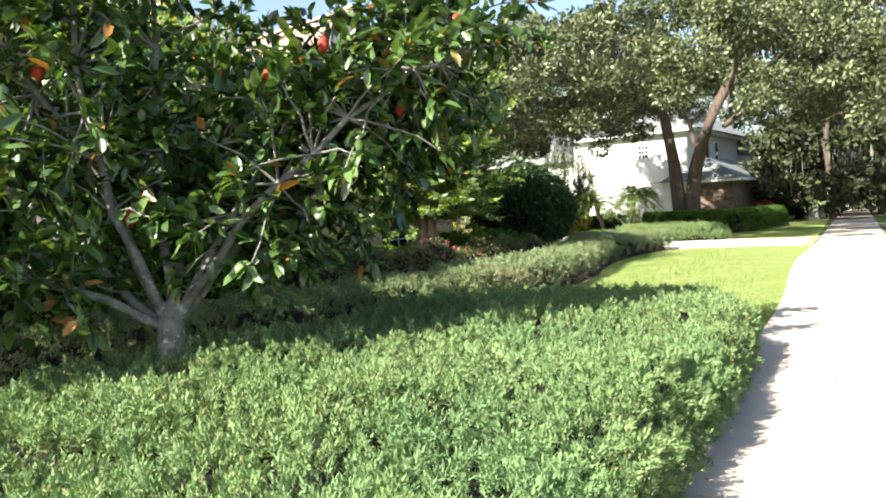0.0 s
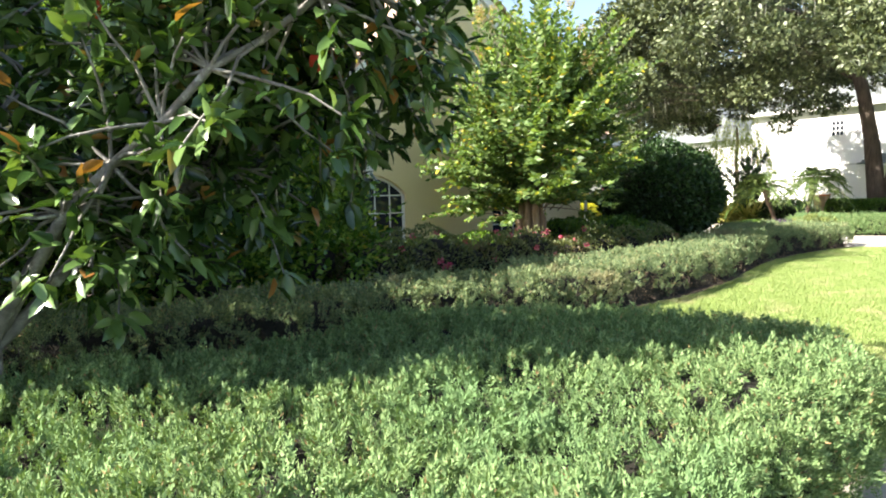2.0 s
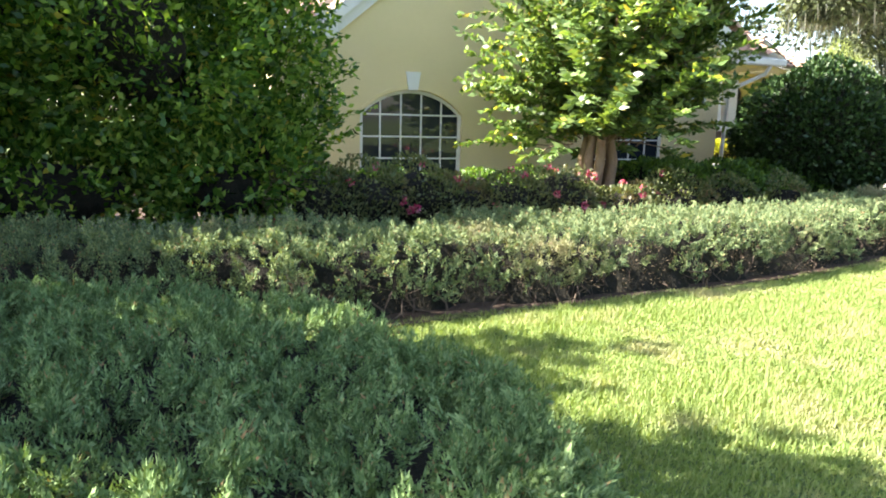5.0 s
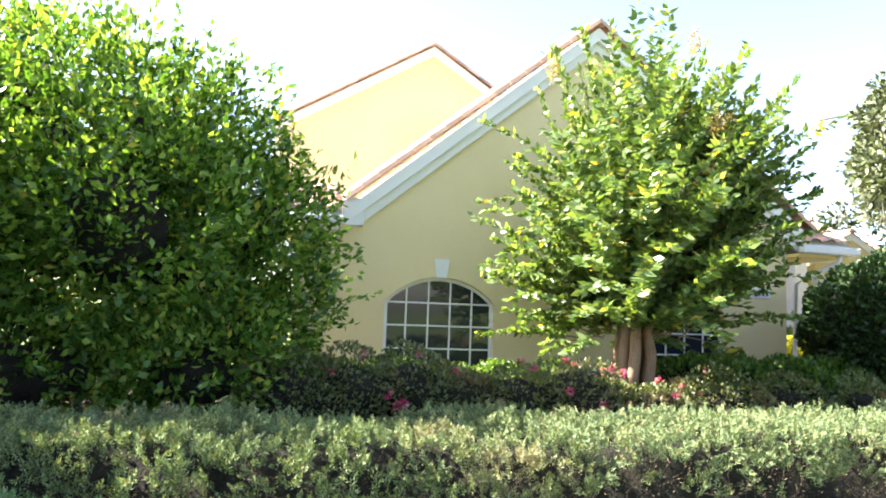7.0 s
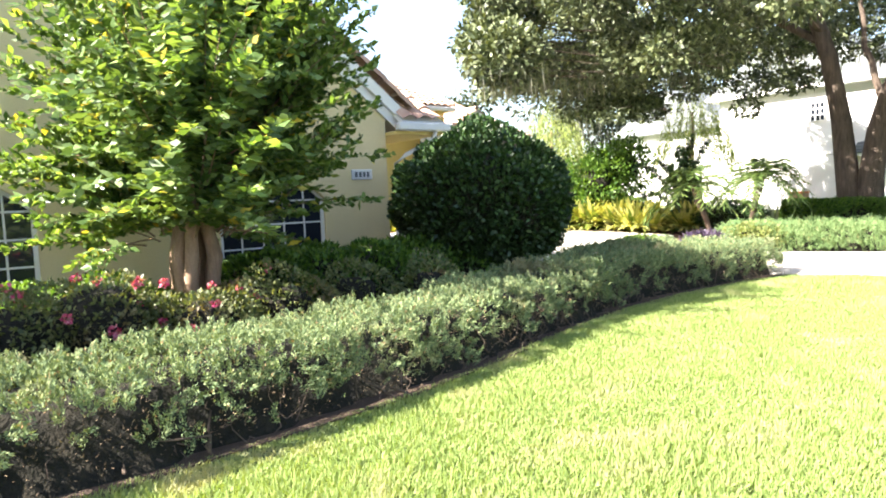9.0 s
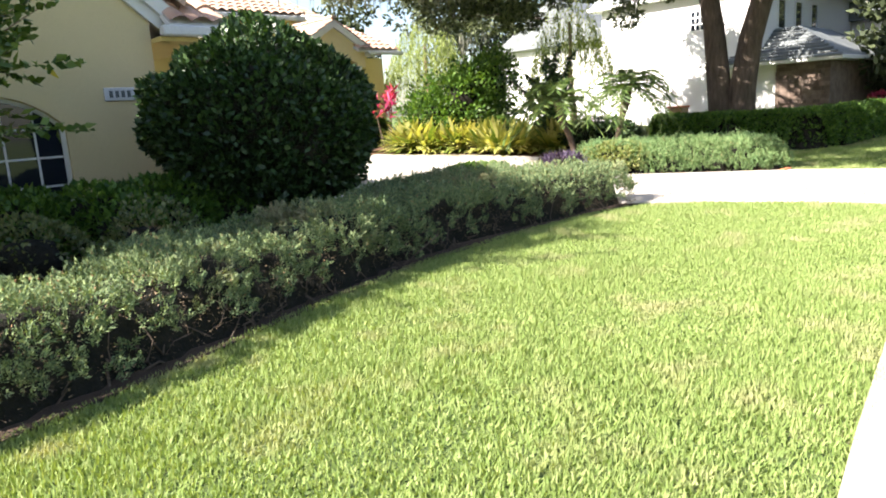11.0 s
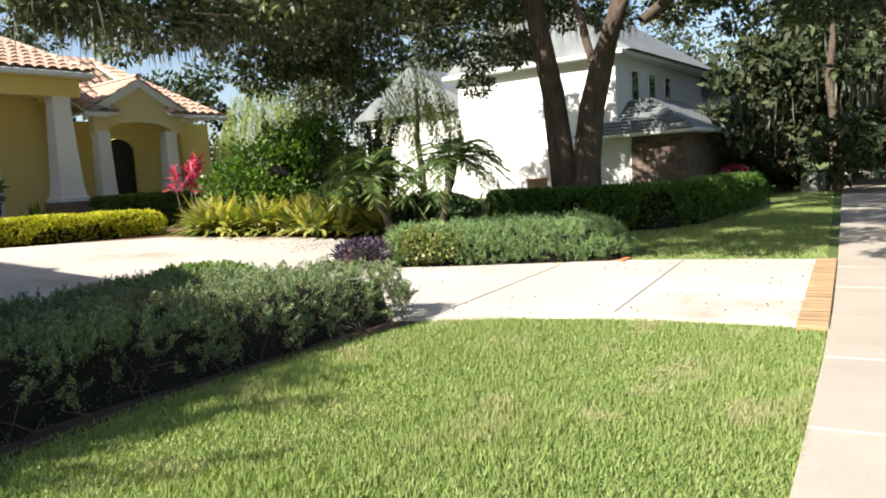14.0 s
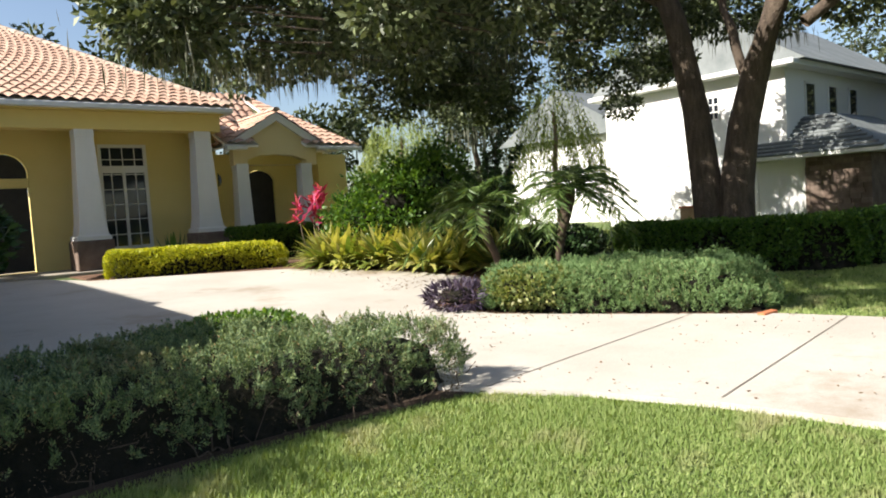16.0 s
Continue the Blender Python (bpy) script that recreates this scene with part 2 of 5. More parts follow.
# ---------------------------------------------------------------- mesh helpers
def mesh_np(name, verts, faces, mat, shade=False):
    """One mesh out of arrays: faces all of one size."""
    verts, faces = np.asarray(verts, np.float32), np.asarray(faces, np.int32)
    me = bpy.data.meshes.new(name)
    n, k = faces.shape
    me.vertices.add(len(verts))
    me.vertices.foreach_set("co", verts.ravel())
    me.loops.add(n * k)
    me.loops.foreach_set("vertex_index", faces.ravel())
    me.polygons.add(n)
    me.polygons.foreach_set("loop_start", np.arange(0, n * k, k, dtype=np.int32))
    if shade:
        me.polygons.foreach_set("use_smooth", np.ones(n, bool))
    me.update(calc_edges=True)
    me.materials.append(mat)
    return me


def put(name, me, parent=None, label="", m=None):
    ob = new(name, me)
    if parent is not None:
        ob.parent = parent
    if m is not None:
        ob.matrix_basis = m
    if label:
        ob["label"] = label
    return ob


def part(name, bm, mat, parent=None, label="", m=None, shade=False):
    me = bpy.data.meshes.new(name)
    bm.to_mesh(me)
    bm.free()
    if shade:
        for p in me.polygons:
            p.use_smooth = True
    me.materials.append(mat)
    return put(name, me, parent, label, m)


def box(x0, y0, z0, x1, y1, z1, bevel=0.0, bm=None):
    bm = bm or bmesh.new()
    r = bmesh.ops.create_cube(bm, size=1.0, matrix=Matrix.LocRotScale(((x0 + x1) / 2, (y0 + y1) / 2, (z0 + z1) / 2), None, (abs(x1 - x0), abs(y1 - y0), abs(z1 - z0))))
    if bevel:
        es = list({e for v in r["verts"] for e in v.link_edges})
        bmesh.ops.bevel(bm, geom=es, offset=bevel, segments=1, affect="EDGES")
    return bm


def prism(poly, axis, a, b, bm=None):
    """A polygon in the plane across axis, drawn out from a to b."""
    bm = bm or bmesh.new()
    def at(p, h):
        return {"x": (h, p[0], p[1]), "y": (p[0], h, p[1]), "z": (p[0], p[1], h)}[axis]
    lo, hi = [bm.verts.new(at(p, a)) for p in poly], [bm.verts.new(at(p, b)) for p in poly]
    n = len(poly)
    bm.faces.new(lo), bm.faces.new(hi[::-1])
    for i in range(n):
        bm.faces.new((lo[i], hi[i], hi[(i + 1) % n], lo[(i + 1) % n]))
    bmesh.ops.recalc_face_normals(bm, faces=bm.faces)
    return bm


def tube(points, radii, sides=8):
    """A tapered tube along points: arrays of vertices and quads."""
    P = np.asarray(points, float)
    R = np.asarray(radii, float)
    T = np.gradient(P, axis=0)
    T /= np.linalg.norm(T, axis=1, keepdims=True) + 1e-9
    ref = np.where(np.abs(T[:, 2:3]) > 0.9, [[1.0, 0, 0]], [[0, 0, 1.0]])
    U = np.cross(T, ref)
    U /= np.linalg.norm(U, axis=1, keepdims=True) + 1e-9
    W = np.cross(T, U)
    a = np.linspace(0, 2 * np.pi, sides, endpoint=False)
    V = P[:, None] + R[:, None, None] * (np.cos(a)[None, :, None] * U[:, None] + np.sin(a)[None, :, None] * W[:, None])
    n = len(P)
    F = []
    for i in range(n - 1):
        for j in range(sides):
            k = (j + 1) % sides
            F.append((i * sides + j, i * sides + k, (i + 1) * sides + k, (i + 1) * sides + j))
    return V.reshape(-1, 3), np.array(F)


def bend(p0, p1, n=7, sag=0.0, wob=0.08, r=None):
    """Points from p0 to p1 with a sag and a wobble."""
    r = r or rng
    p0, p1 = np.asarray(p0, float), np.asarray(p1, float)
    t = np.linspace(0, 1, n)[:, None]
    P = p0 + (p1 - p0) * t
    P[:, 2] += sag * np.sin(np.pi * t[:, 0])
    w = r.normal(0, wob, (n, 3)) * np.sin(np.pi * t)
    return P + w * np.linalg.norm(p1 - p0) * 0.3


def joined(pieces):
    V, F, o = [], [], 0
    for v, f in pieces:
        V.append(v), F.append(f + o)
        o += len(v)
    return np.concatenate(V), np.concatenate(F)


def unit(v):
    return v / (np.linalg.norm(v, axis=-1, keepdims=True) + 1e-9)


def leaves(P, D, length, width, r, fold=0.25, jitter=0.3):
    """A folded blade of two quads at each P, pointing along D: base, two shoulders, tip."""
    n = len(P)
    D = unit(D)
    side = unit(np.cross(D, r.normal(size=(n, 3))))
    up = np.cross(side, D)
    L = (length * (1 + jitter * r.uniform(-1, 1, n)))[:, None]
    w = (width * (1 + jitter * r.uniform(-1, 1, n)))[:, None]
    V = np.stack([P, P + D * L * 0.45 + side * w * 0.5 + up * w * fold, P + D * L, P + D * L * 0.45 - side * w * 0.5 + up * w * fold], 1)
    F = np.arange(n)[:, None] * 4 + np.array([[0, 1, 2, 3]])
    return V.reshape(-1, 3), F


def blades(P, D, length, width, r, jitter=0.3):
    """A pointed blade of one triangle at each P, along D."""
    n = len(P)
    D = unit(D)
    side = unit(np.cross(D, r.normal(size=(n, 3))))
    L = (length * (1 + jitter * r.uniform(-1, 1, n)))[:, None]
    w = (width * (1 + jitter * r.uniform(-1, 1, n)))[:, None]
    V = np.stack([P + side * w * 0.5, P - side * w * 0.5, P + D * L], 1).reshape(-1, 3)
    return V, np.arange(n * 3).reshape(-1, 3)


def blobs(n, centre, radii, r, shell=0.75, flat=0.0):
    """Points in the outer shell of an ellipsoid, with their outward directions."""
    d = unit(r.normal(size=(n, 3)))
    s = (shell + (1 - shell) * r.uniform(0, 1, n) ** 0.6)[:, None]
    return np.asarray(centre) + d * s * np.asarray(radii), d


def lumpy(centre, radii, r, n=14, lump=0.18):
    """An uneven core for a bush; its near-black paint imitates the shade within."""
    bm = bmesh.new()
    bmesh.ops.create_icosphere(bm, subdivisions=3, radius=1.0)
    off = Vector(r.uniform(-50, 50, 3))
    for v in bm.verts:
        k = 1 + lump * noise.noise(v.co * 2.2 + off) + 0.5 * lump * noise.noise(v.co * 5 + off)
        v.co = Vector((centre[0] + v.co.x * radii[0] * k, centre[1] + v.co.y * radii[1] * k, centre[2] + v.co.z * radii[2] * k))
    return bm


def inside(poly, x, y):
    poly = np.asarray(poly, float)
    res = np.zeros(np.shape(x), bool)
    for (x0, y0), (x1, y1) in zip(poly, np.roll(poly, -1, 0)):
        if y0 == y1:
            continue
        hit = ((y0 > y) != (y1 > y)) & (x < (x1 - x0) * (y - y0) / (y1 - y0) + x0)
        res ^= hit
    return res


def edge_dist(poly, x, y):
    poly = np.asarray(poly, float)
    best = np.full(np.shape(x), 1e9)
    for a, b in zip(poly, np.roll(poly, -1, 0)):
        ab = b - a
        t = np.clip(((x - a[0]) * ab[0] + (y - a[1]) * ab[1]) / (ab @ ab + 1e-12), 0, 1)
        best = np.minimum(best, np.hypot(x - a[0] - t * ab[0], y - a[1] - t * ab[1]))
    return best


def wave(x, y, k, seed):
    """Soft uneven heights, from -1 to 1."""
    r = np.random.default_rng(seed)
    out = 0
    for i in range(7):
        a, f, ph = r.uniform(0, 2 * np.pi), k * r.uniform(0.6, 1.9), r.uniform(0, 6.28)
        out = out + np.sin((x * math.cos(a) + y * math.sin(a)) * f + ph)
    return out / 4.0


def mound(poly, height, round_w, seed, lump=0.06, k=3.0):
    """Height over the ground of a planted bed with rounded sides."""
    def h(x, y, inset=0.0):
        d = edge_dist(poly, x, y) + 0.10 * wave(x, y, 4.5, seed + 5) - inset
        e = np.clip(d / round_w, 0, 1)
        return np.where(inside(poly, x, y), height * np.sqrt(np.clip(1 - (1 - e) ** 2.4, 0, 1)) + lump * wave(x, y, k, seed) * e, -0.02)
    return h


def bed_core(name, poly, h, step, drop, mat, parent):
    """A solid under a bed's leaves, its near-black colour standing for the shade inside."""
    p = np.asarray(poly)
    xs = np.arange(p[:, 0].min() - 0.1, p[:, 0].max() + 0.2, step)
    ys = np.arange(p[:, 1].min() - 0.1, p[:, 1].max() + 0.2, step)
    X, Y = np.meshgrid(xs, ys)
    Z = ground_z(X, Y) + np.maximum(h(X, Y, 0.2) - drop, -0.05)
    V = np.stack([X, Y, Z], -1).reshape(-1, 3)
    w = len(xs)
    I, J = np.meshgrid(np.arange(len(ys) - 1), np.arange(w - 1), indexing="ij")
    F = np.stack([I * w + J, I * w + J + 1, (I + 1) * w + J + 1, (I + 1) * w + J], -1).reshape(-1, 4)
    keep = (h(X, Y) > -0.01).ravel()[F].any(1)
    return put(name, mesh_np(name, V, F[keep], mat, True), parent)


def bed_points(poly, h, n, r, steep=5.0, side=0.25):
    """Points on a bed's surface with their normals, more of them on its steep sides."""
    p = np.asarray(poly)
    lo, hi = p.min(0), p.max(0)
    out = []
    got = 0
    while got < n:
        x, y = r.uniform(lo[0], hi[0], n * 2), r.uniform(lo[1], hi[1], n * 2)
        e = 0.03
        H = h(x, y)
        gx, gy = (h(x + e, y) - H) / e, (h(x, y + e) - H) / e
        gx, gy = np.clip(gx, -6, 6), np.clip(gy, -6, 6)
        area = np.sqrt(1 + gx**2 + gy**2)
        ok = (H > 0.02) & (r.uniform(0, steep, len(x)) < area)
        N = unit(np.stack([-gx, -gy, np.ones_like(gx)], -1))
        out.append((np.stack([x, y, ground_z(x, y) + H], -1)[ok], N[ok]))
        got += ok.sum()
    P, N = np.concatenate([a for a, _ in out])[:n], np.concatenate([b for _, b in out])[:n]
    # the sides, from the ground up
    a, b = np.asarray(poly, float), np.roll(np.asarray(poly, float), -1, 0)
    L = np.hypot(*(b - a).T)
    m = int(n * side)
    i = r.choice(len(a), m, p=L / L.sum())
    q = a[i] + (b - a)[i] * r.uniform(0, 1, (m, 1))
    cen = np.stack([-(b - a)[i, 1], (b - a)[i, 0]], -1) / L[i, None]
    cen *= np.where(inside(poly, q[:, 0] + 0.03 * cen[:, 0], q[:, 1] + 0.03 * cen[:, 1]), 1, -1)[:, None]
    top = np.maximum(h(q[:, 0] + 0.25 * cen[:, 0], q[:, 1] + 0.25 * cen[:, 1]), 0)
    u = r.uniform(0.05, 1, m)
    q = q + cen * (0.04 + 0.22 * u**3 + r.uniform(0, 0.05, m))[:, None]
    Q = np.column_stack([q, ground_z(q[:, 0], q[:, 1]) + top * u])
    K = np.column_stack([-cen, 0.3 + 0.5 * u])
    ok = top > 0.08
    return np.concatenate([P, Q[ok]]), np.concatenate([N, unit(K[ok])])


def plumes(P, N, k, length, r, blade=0.04, width=0.014, up=0.6, fat=0.30):
    """Feathery tufts: k short scales set round a stalk at each P, closing towards its tip."""
    n = len(P)
    A = unit(N + np.array([0, 0, up]) + r.normal(0, 0.33, (n, 3)))
    S = unit(np.cross(A, r.normal(size=(n, 3))))
    B = np.cross(A, S)
    size = r.uniform(0.65, 1.3, n)
    t = (np.arange(k) + 0.5) / k
    ang = np.arange(k) * 2.4 + 0.0
    ang = ang[None] + r.uniform(0, 6.28, (n, 1))
    rad = fat * length * np.sqrt(np.clip(1.05 - t, 0.03, 1)) * np.clip(t * 6 + 0.4, 0, 1)
    R = np.cos(ang)[..., None] * S[:, None] + np.sin(ang)[..., None] * B[:, None]
    Q = P[:, None] + size[:, None, None] * (A[:, None] * ((t - 0.45) * length)[None, :, None] + R * rad[None, :, None])
    D = A[:, None] * (0.75 + t[None, :, None]) + R * (0.9 - 0.5 * t[None, :, None]) + r.normal(0, 0.18, (n, k, 3))
    s = np.repeat(size, k)
    return blades(Q.reshape(-1, 3), D.reshape(-1, 3), blade * s, width * s, r)


def sprays(P, N, k, length, width, r, spread=0.75, up=0.5):
    """Tufts: k blades fan out from each P round its normal."""
    n = len(P)
    A = unit(N + np.array([0, 0, up]) + r.normal(0, 0.25, (n, 3)))
    D = unit(np.repeat(A, k, 0) + r.normal(0, spread * 0.6, (n * k, 3)))
    Q = np.repeat(P, k, 0) + r.normal(0, length * 0.22, (n * k, 3)) - D * length * 0.35
    size = np.repeat(r.uniform(0.7, 1.25, n), k)
    V, F = leaves(Q, D, length * size, width * size, r)
    return V, F


def thing(name, x, y, z, label, category, group="", kind=""):
    ob = new(name)
    ob.location = (x, y, z)
    return tagged(ob, label, category, group, kind)


def stuff_mesh(name, V, F, mat, parent=None, label=""):
    ob = put(name, mesh_np(name, V, F, mat), parent, label)
    if name not in ("blossom", "bloom"):
        ob["kind"] = "stuff"
    return ob


# ---------------------------------------------------------------- ground
def build_ground():
    g = np.concatenate([-np.geomspace(900, 16, 10), np.arange(-12, 62, 0.8), np.geomspace(70, 1200, 9)])
    k = np.concatenate([-np.geomspace(900, 16, 10), np.arange(-12, 40, 0.8), np.geomspace(46, 1200, 9)])
    X, Y = np.meshgrid(g, k)
    V = np.stack([X, Y, ground_z(X, Y) - 0.03], -1).reshape(-1, 3)
    w = len(g)
    I, J = np.meshgrid(np.arange(len(k) - 1), np.arange(w - 1), indexing="ij")
    F = np.stack([I * w + J, I * w + J + 1, (I + 1) * w + J + 1, (I + 1) * w + J], -1).reshape(-1, 4)
    ob = put("ground", mesh_np("ground", V, F, M["turf"], True))
    tagged(ob, "green turf ground rising gently towards the houses", "ground", kind="structure")


build_ground()

# outlines in plan
HEDGE_FRONT = [(-2.5, 4.3), (3.0, 4.25), (5.8, 4.22), (7.6, 4.1), (9.6, 4.18), (11.2, 4.45), (12.9, 4.7), (14.4, 5.15), (15.8, 5.6), (17.2, 5.95), (18.6, 6.12), (20.2, 6.15), (21.45, 5.98)]
HEDGE_BACK = [(21.75, 6.35), (21.3, 7.2), (20.4, 8.0), (19.2, 8.4), (18.0, 7.9), (17.0, 7.2), (15.5, 6.9), (13.5, 6.15), (11.0, 5.75), (8.0, 5.6), (4.0, 5.7), (-2.5, 5.8)]
BED_FRONT = [pave_pt(-1.6, -0.15), pave_pt(3.4, -0.22), pave_pt(5.5, -0.22), pave_pt(6.9, -0.12), pave_pt(7.45, 0.15), (7.8, 0.9), (7.85, 1.6), (7.7, 2.4), (7.3, 3.1), (6.7, 3.55), (3.0, 3.6), (-1.6, 3.6)]
DRIVE_NEAR = [(22.62, 2.40), (22.55, 3.0), (22.35, 4.2), (22.0, 5.2), (21.5, 6.0), (20.6, 7.6), (19.4, 8.8), (18.2, 9.6), (17.2, 10.3), (17.1, 20.4)]
DRIVE_FAR = [(26.75, 2.94), (26.2, 5.5), (25.6, 6.6), (24.9, 7.7), (24.3, 8.6), (24.2, 9.8), (25.4, 11.0), (26.9, 12.0), (26.7, 13.6), (25.9, 15.2), (25.2, 16.4), (23.0, 17.5), (21.4, 18.2), (20.6, 20.4)]


def sheet(name, poly, lift, mat, step=0.45):
    """A paved sheet that follows the ground."""
    p = np.asarray(poly)
    bm = bmesh.new()
    vs = [bm.verts.new((x, y, 0)) for x, y in poly]
    bm.faces.new(vs)
    for ax in (0, 1):
        for c in np.arange(p[:, ax].min() + step, p[:, ax].max(), step):
            co, no = [0, 0, 0], [0, 0, 0]
            co[ax], no[ax] = c, 1
            bmesh.ops.bisect_plane(bm, geom=bm.verts[:] + bm.edges[:] + bm.faces[:], plane_co=co, plane_no=no)
    for v in bm.verts:
        v.co.z = gz(v.co.x, v.co.y) + lift
    rim = [e for e in bm.edges if e.is_boundary]
    ret = bmesh.ops.extrude_edge_only(bm, edges=rim)
    for v in ret["geom"]:
        if isinstance(v, bmesh.types.BMVert):
            v.co.z -= 0.09
    bmesh.ops.recalc_face_normals(bm, faces=bm.faces)
    return part(name, bm, mat)


drive = sheet("driveway", DRIVE_NEAR + DRIVE_FAR[::-1], 0.02, M["drive"])
tagged(drive, "pale sunlit concrete driveway with brown leaf stains", "driveway", kind="structure")


def build_joint(a, b, w=0.014):
    a, b = Vector(a), Vector(b)
    n = 14
    d = (b - a).normalized()
    s = Vector((-d.y, d.x)) * w / 2
    bm = bmesh.new()
    last = None
    for i in range(n + 1):
        p = a.lerp(b, i / n)
        row = [bm.verts.new((q.x, q.y, gz(q.x, q.y) + 0.0245)) for q in (p + s, p - s)]
        if last:
            bm.faces.new((last[0], last[1], row[1], row[0]))
        last = row
    return part("joint", bm, M["mortar"], drive, "dark control joint cut in the concrete")


build_joint((21.6, 5.92), (25.72, 6.42))
build_joint((22.45, 4.25), (26.3, 4.8))
build_joint((20.4, 8.0), (24.3, 9.3))

# the pavement
pavement = thing("pavement", 0, 0, 0, "pale concrete pavement in wide jointed slabs", "pavement", kind="structure")
SLAB, WIDE = 1.52, 1.85


def build_pavement():
    xs = [0.45 + 1.507 * i for i in range(-8, 58)]
    V = []
    for a in xs:
        y = edge_y(a)
        V += [(a, y, -0.022), (a + WIDE * SLOPE, y - WIDE, -0.022)]
    F = [(2 * i, 2 * i + 1, 2 * i + 3, 2 * i + 2) for i in range(len(xs) - 1)]
    put("joint_bed", mesh_np("joint_bed", V, F, M["mortar"]), pavement)
    for i, (a, b) in enumerate(zip(xs[:-1], xs[1:])):
        a, b = a + 0.006, b - 0.006
        bm = prism([(a, edge_y(a)), (b, edge_y(b)), (b + WIDE * SLOPE, edge_y(b) - WIDE), (a + WIDE * SLOPE, edge_y(a) - WIDE)], "z", -0.08, 0.012 + 0.004 * math.sin(i * 2.1))
        bmesh.ops.bevel(bm, geom=[e for e in bm.edges if e.verts[0].co.z > 0 and e.verts[1].co.z > 0], offset=0.008, segments=1, affect="EDGES")
        part("slab", bm, M["concrete"], pavement)


build_pavement()
# mulch under the planting
mulch = sheet("mulch", [(-6, 3.9), (7.5, 3.95), (9.6, 4.12), (11.2, 4.4), (12.9, 4.65), (14.4, 5.1), (15.8, 5.55), (17.2, 5.9), (18.6, 6.05), (20.2, 6.1), (21.5, 5.98), (20.6, 7.6), (19.4, 8.8), (18.2, 9.6), (17.2, 10.3), (17.0, 10.95), (7.8, 10.95), (7.0, 13.0), (-6, 13.0)], -0.008, M["soil"])
tagged(mulch, "dark mulch soil under the shrubs", "soil", kind="structure")
mulch2 = sheet("mulch", [(26.0, 5.65), (28.6, 7.0), (30.2, 8.9), (31.5, 10.2), (29.2, 12.6), (28.6, 16.0), (27.5, 18.2), (31.0, 20.4), (26.0, 20.45), (21.4, 20.4), (21.5, 18.1), (25.2, 16.4), (25.9, 15.2), (26.7, 13.6), (26.9, 12.0), (25.4, 11.0), (24.2, 9.8), (24.4, 8.6), (25.0, 7.7), (25.7, 6.6)], -0.004, surface("red_mulch", (0.13, 0.07, 0.045), (0.22, 0.12, 0.075), 3, 50, 0.95, 0.8, 0.02))
tagged(mulch2, "reddish-brown mulch round the driveway planting", "soil", kind="structure")


# ---------------------------------------------------------------- beds of juniper
def juniper_bed(name, label, poly, height, round_w, seed, count, k, length, width, mat, lump=0.06, up=0.5, kind="stuff", bare=0.1):
    r = np.random.default_rng(seed)
    h = mound(poly, height, round_w, seed, lump)
    top = thing(name, 0, 0, 0, label, "shrub bed", kind=kind)
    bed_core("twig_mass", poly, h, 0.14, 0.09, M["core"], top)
    P, N = bed_points(poly, h, count, r)
    P = P + N * (0.045 * wave(P[:, 0], P[:, 1], 11.0, seed + 3) + 0.022 * wave(P[:, 0], P[:, 1], 27.0, seed + 4))[:, None]
    gap = wave(P[:, 0], P[:, 1], 6.0, seed + 9) < 1.25
    low = (P[:, 2] - ground_z(P[:, 0], P[:, 1]) > bare * height * (1 + 0.5 * wave(P[:, 0], P[:, 1], 5.0, seed + 2)))
    P, N = P[gap & low], N[gap & low]
    # every clump is five leafy stalks that fan out
    n = len(P)
    A = unit(N + np.array([0, 0, 0.5]) + r.normal(0, 0.25, (n, 3)))
    P5 = np.repeat(P, 5, 0) + r.normal(0, length * 0.38, (n * 5, 3))
    A5 = unit(np.repeat(A, 5, 0) + r.normal(0, 0.34, (n * 5, 3)))
    V, F = plumes(P5, A5, k, length, r, length * 0.27, width, 0.15, 0.16)
    stuff_mesh("sprays", V, F, mat, top)
    if bare > 0.2:
        Q, K = bed_points(poly, h, 300, r, side=11.0)
        Q, K = Q[300:], K[300:]
        V, F = plumes(Q - K * 0.05, K, 6, length, r, length * 0.3, width * 0.7, 0.0, 0.35)
        stuff_mesh("dead_sprays", V, F, M["dead"], top, "brown dead inner sprays")
    return top, h


juniper_bed("juniper_bed", "spreading blue-green juniper ground cover beside the pavement", BED_FRONT, 0.5, 0.3, 11, 5600, 27, 0.085, 0.0098, M["juniper"], lump=0.06)
juniper_bed("juniper_hedge", "low clipped juniper hedge, greyish green with brown gaps", HEDGE_FRONT + HEDGE_BACK, 0.55, 0.26, 23, 4700, 18, 0.085, 0.0115, M["juniper_b"], lump=0.06, bare=0.27)


def hedge_stems():
    r = np.random.default_rng(5)
    top = thing("juniper_stems", 0, 0, 0, "bare grey twisted juniper stems under the hedge's front", "stems", kind="stuff")
    pieces = []
    pts = np.array(HEDGE_FRONT[2:])
    for a, b in zip(pts[:-1], pts[1:]):
        n = int(np.hypot(*(b - a)) * 8)
        nrm = unit(np.array([-(b - a)[1], (b - a)[0]]))
        for _ in range(n):
            p = a + (b - a) * r.uniform() + nrm * r.uniform(0.02, 0.2)
            q = p + (b - a) / np.hypot(*(b - a)) * r.normal(0, 0.22) + nrm * r.uniform(-0.02, 0.15)
            z = gz(*p)
            pieces.append(tube(bend((p[0], p[1], z - 0.02), (q[0], q[1], z + r.uniform(0.1, 0.32)), 6, 0.0, 0.5, r), np.linspace(r.uniform(0.005, 0.012), 0.003, 6), 4))
    stuff_mesh("stems", *joined(pieces), M["twig"], top)


hedge_stems()


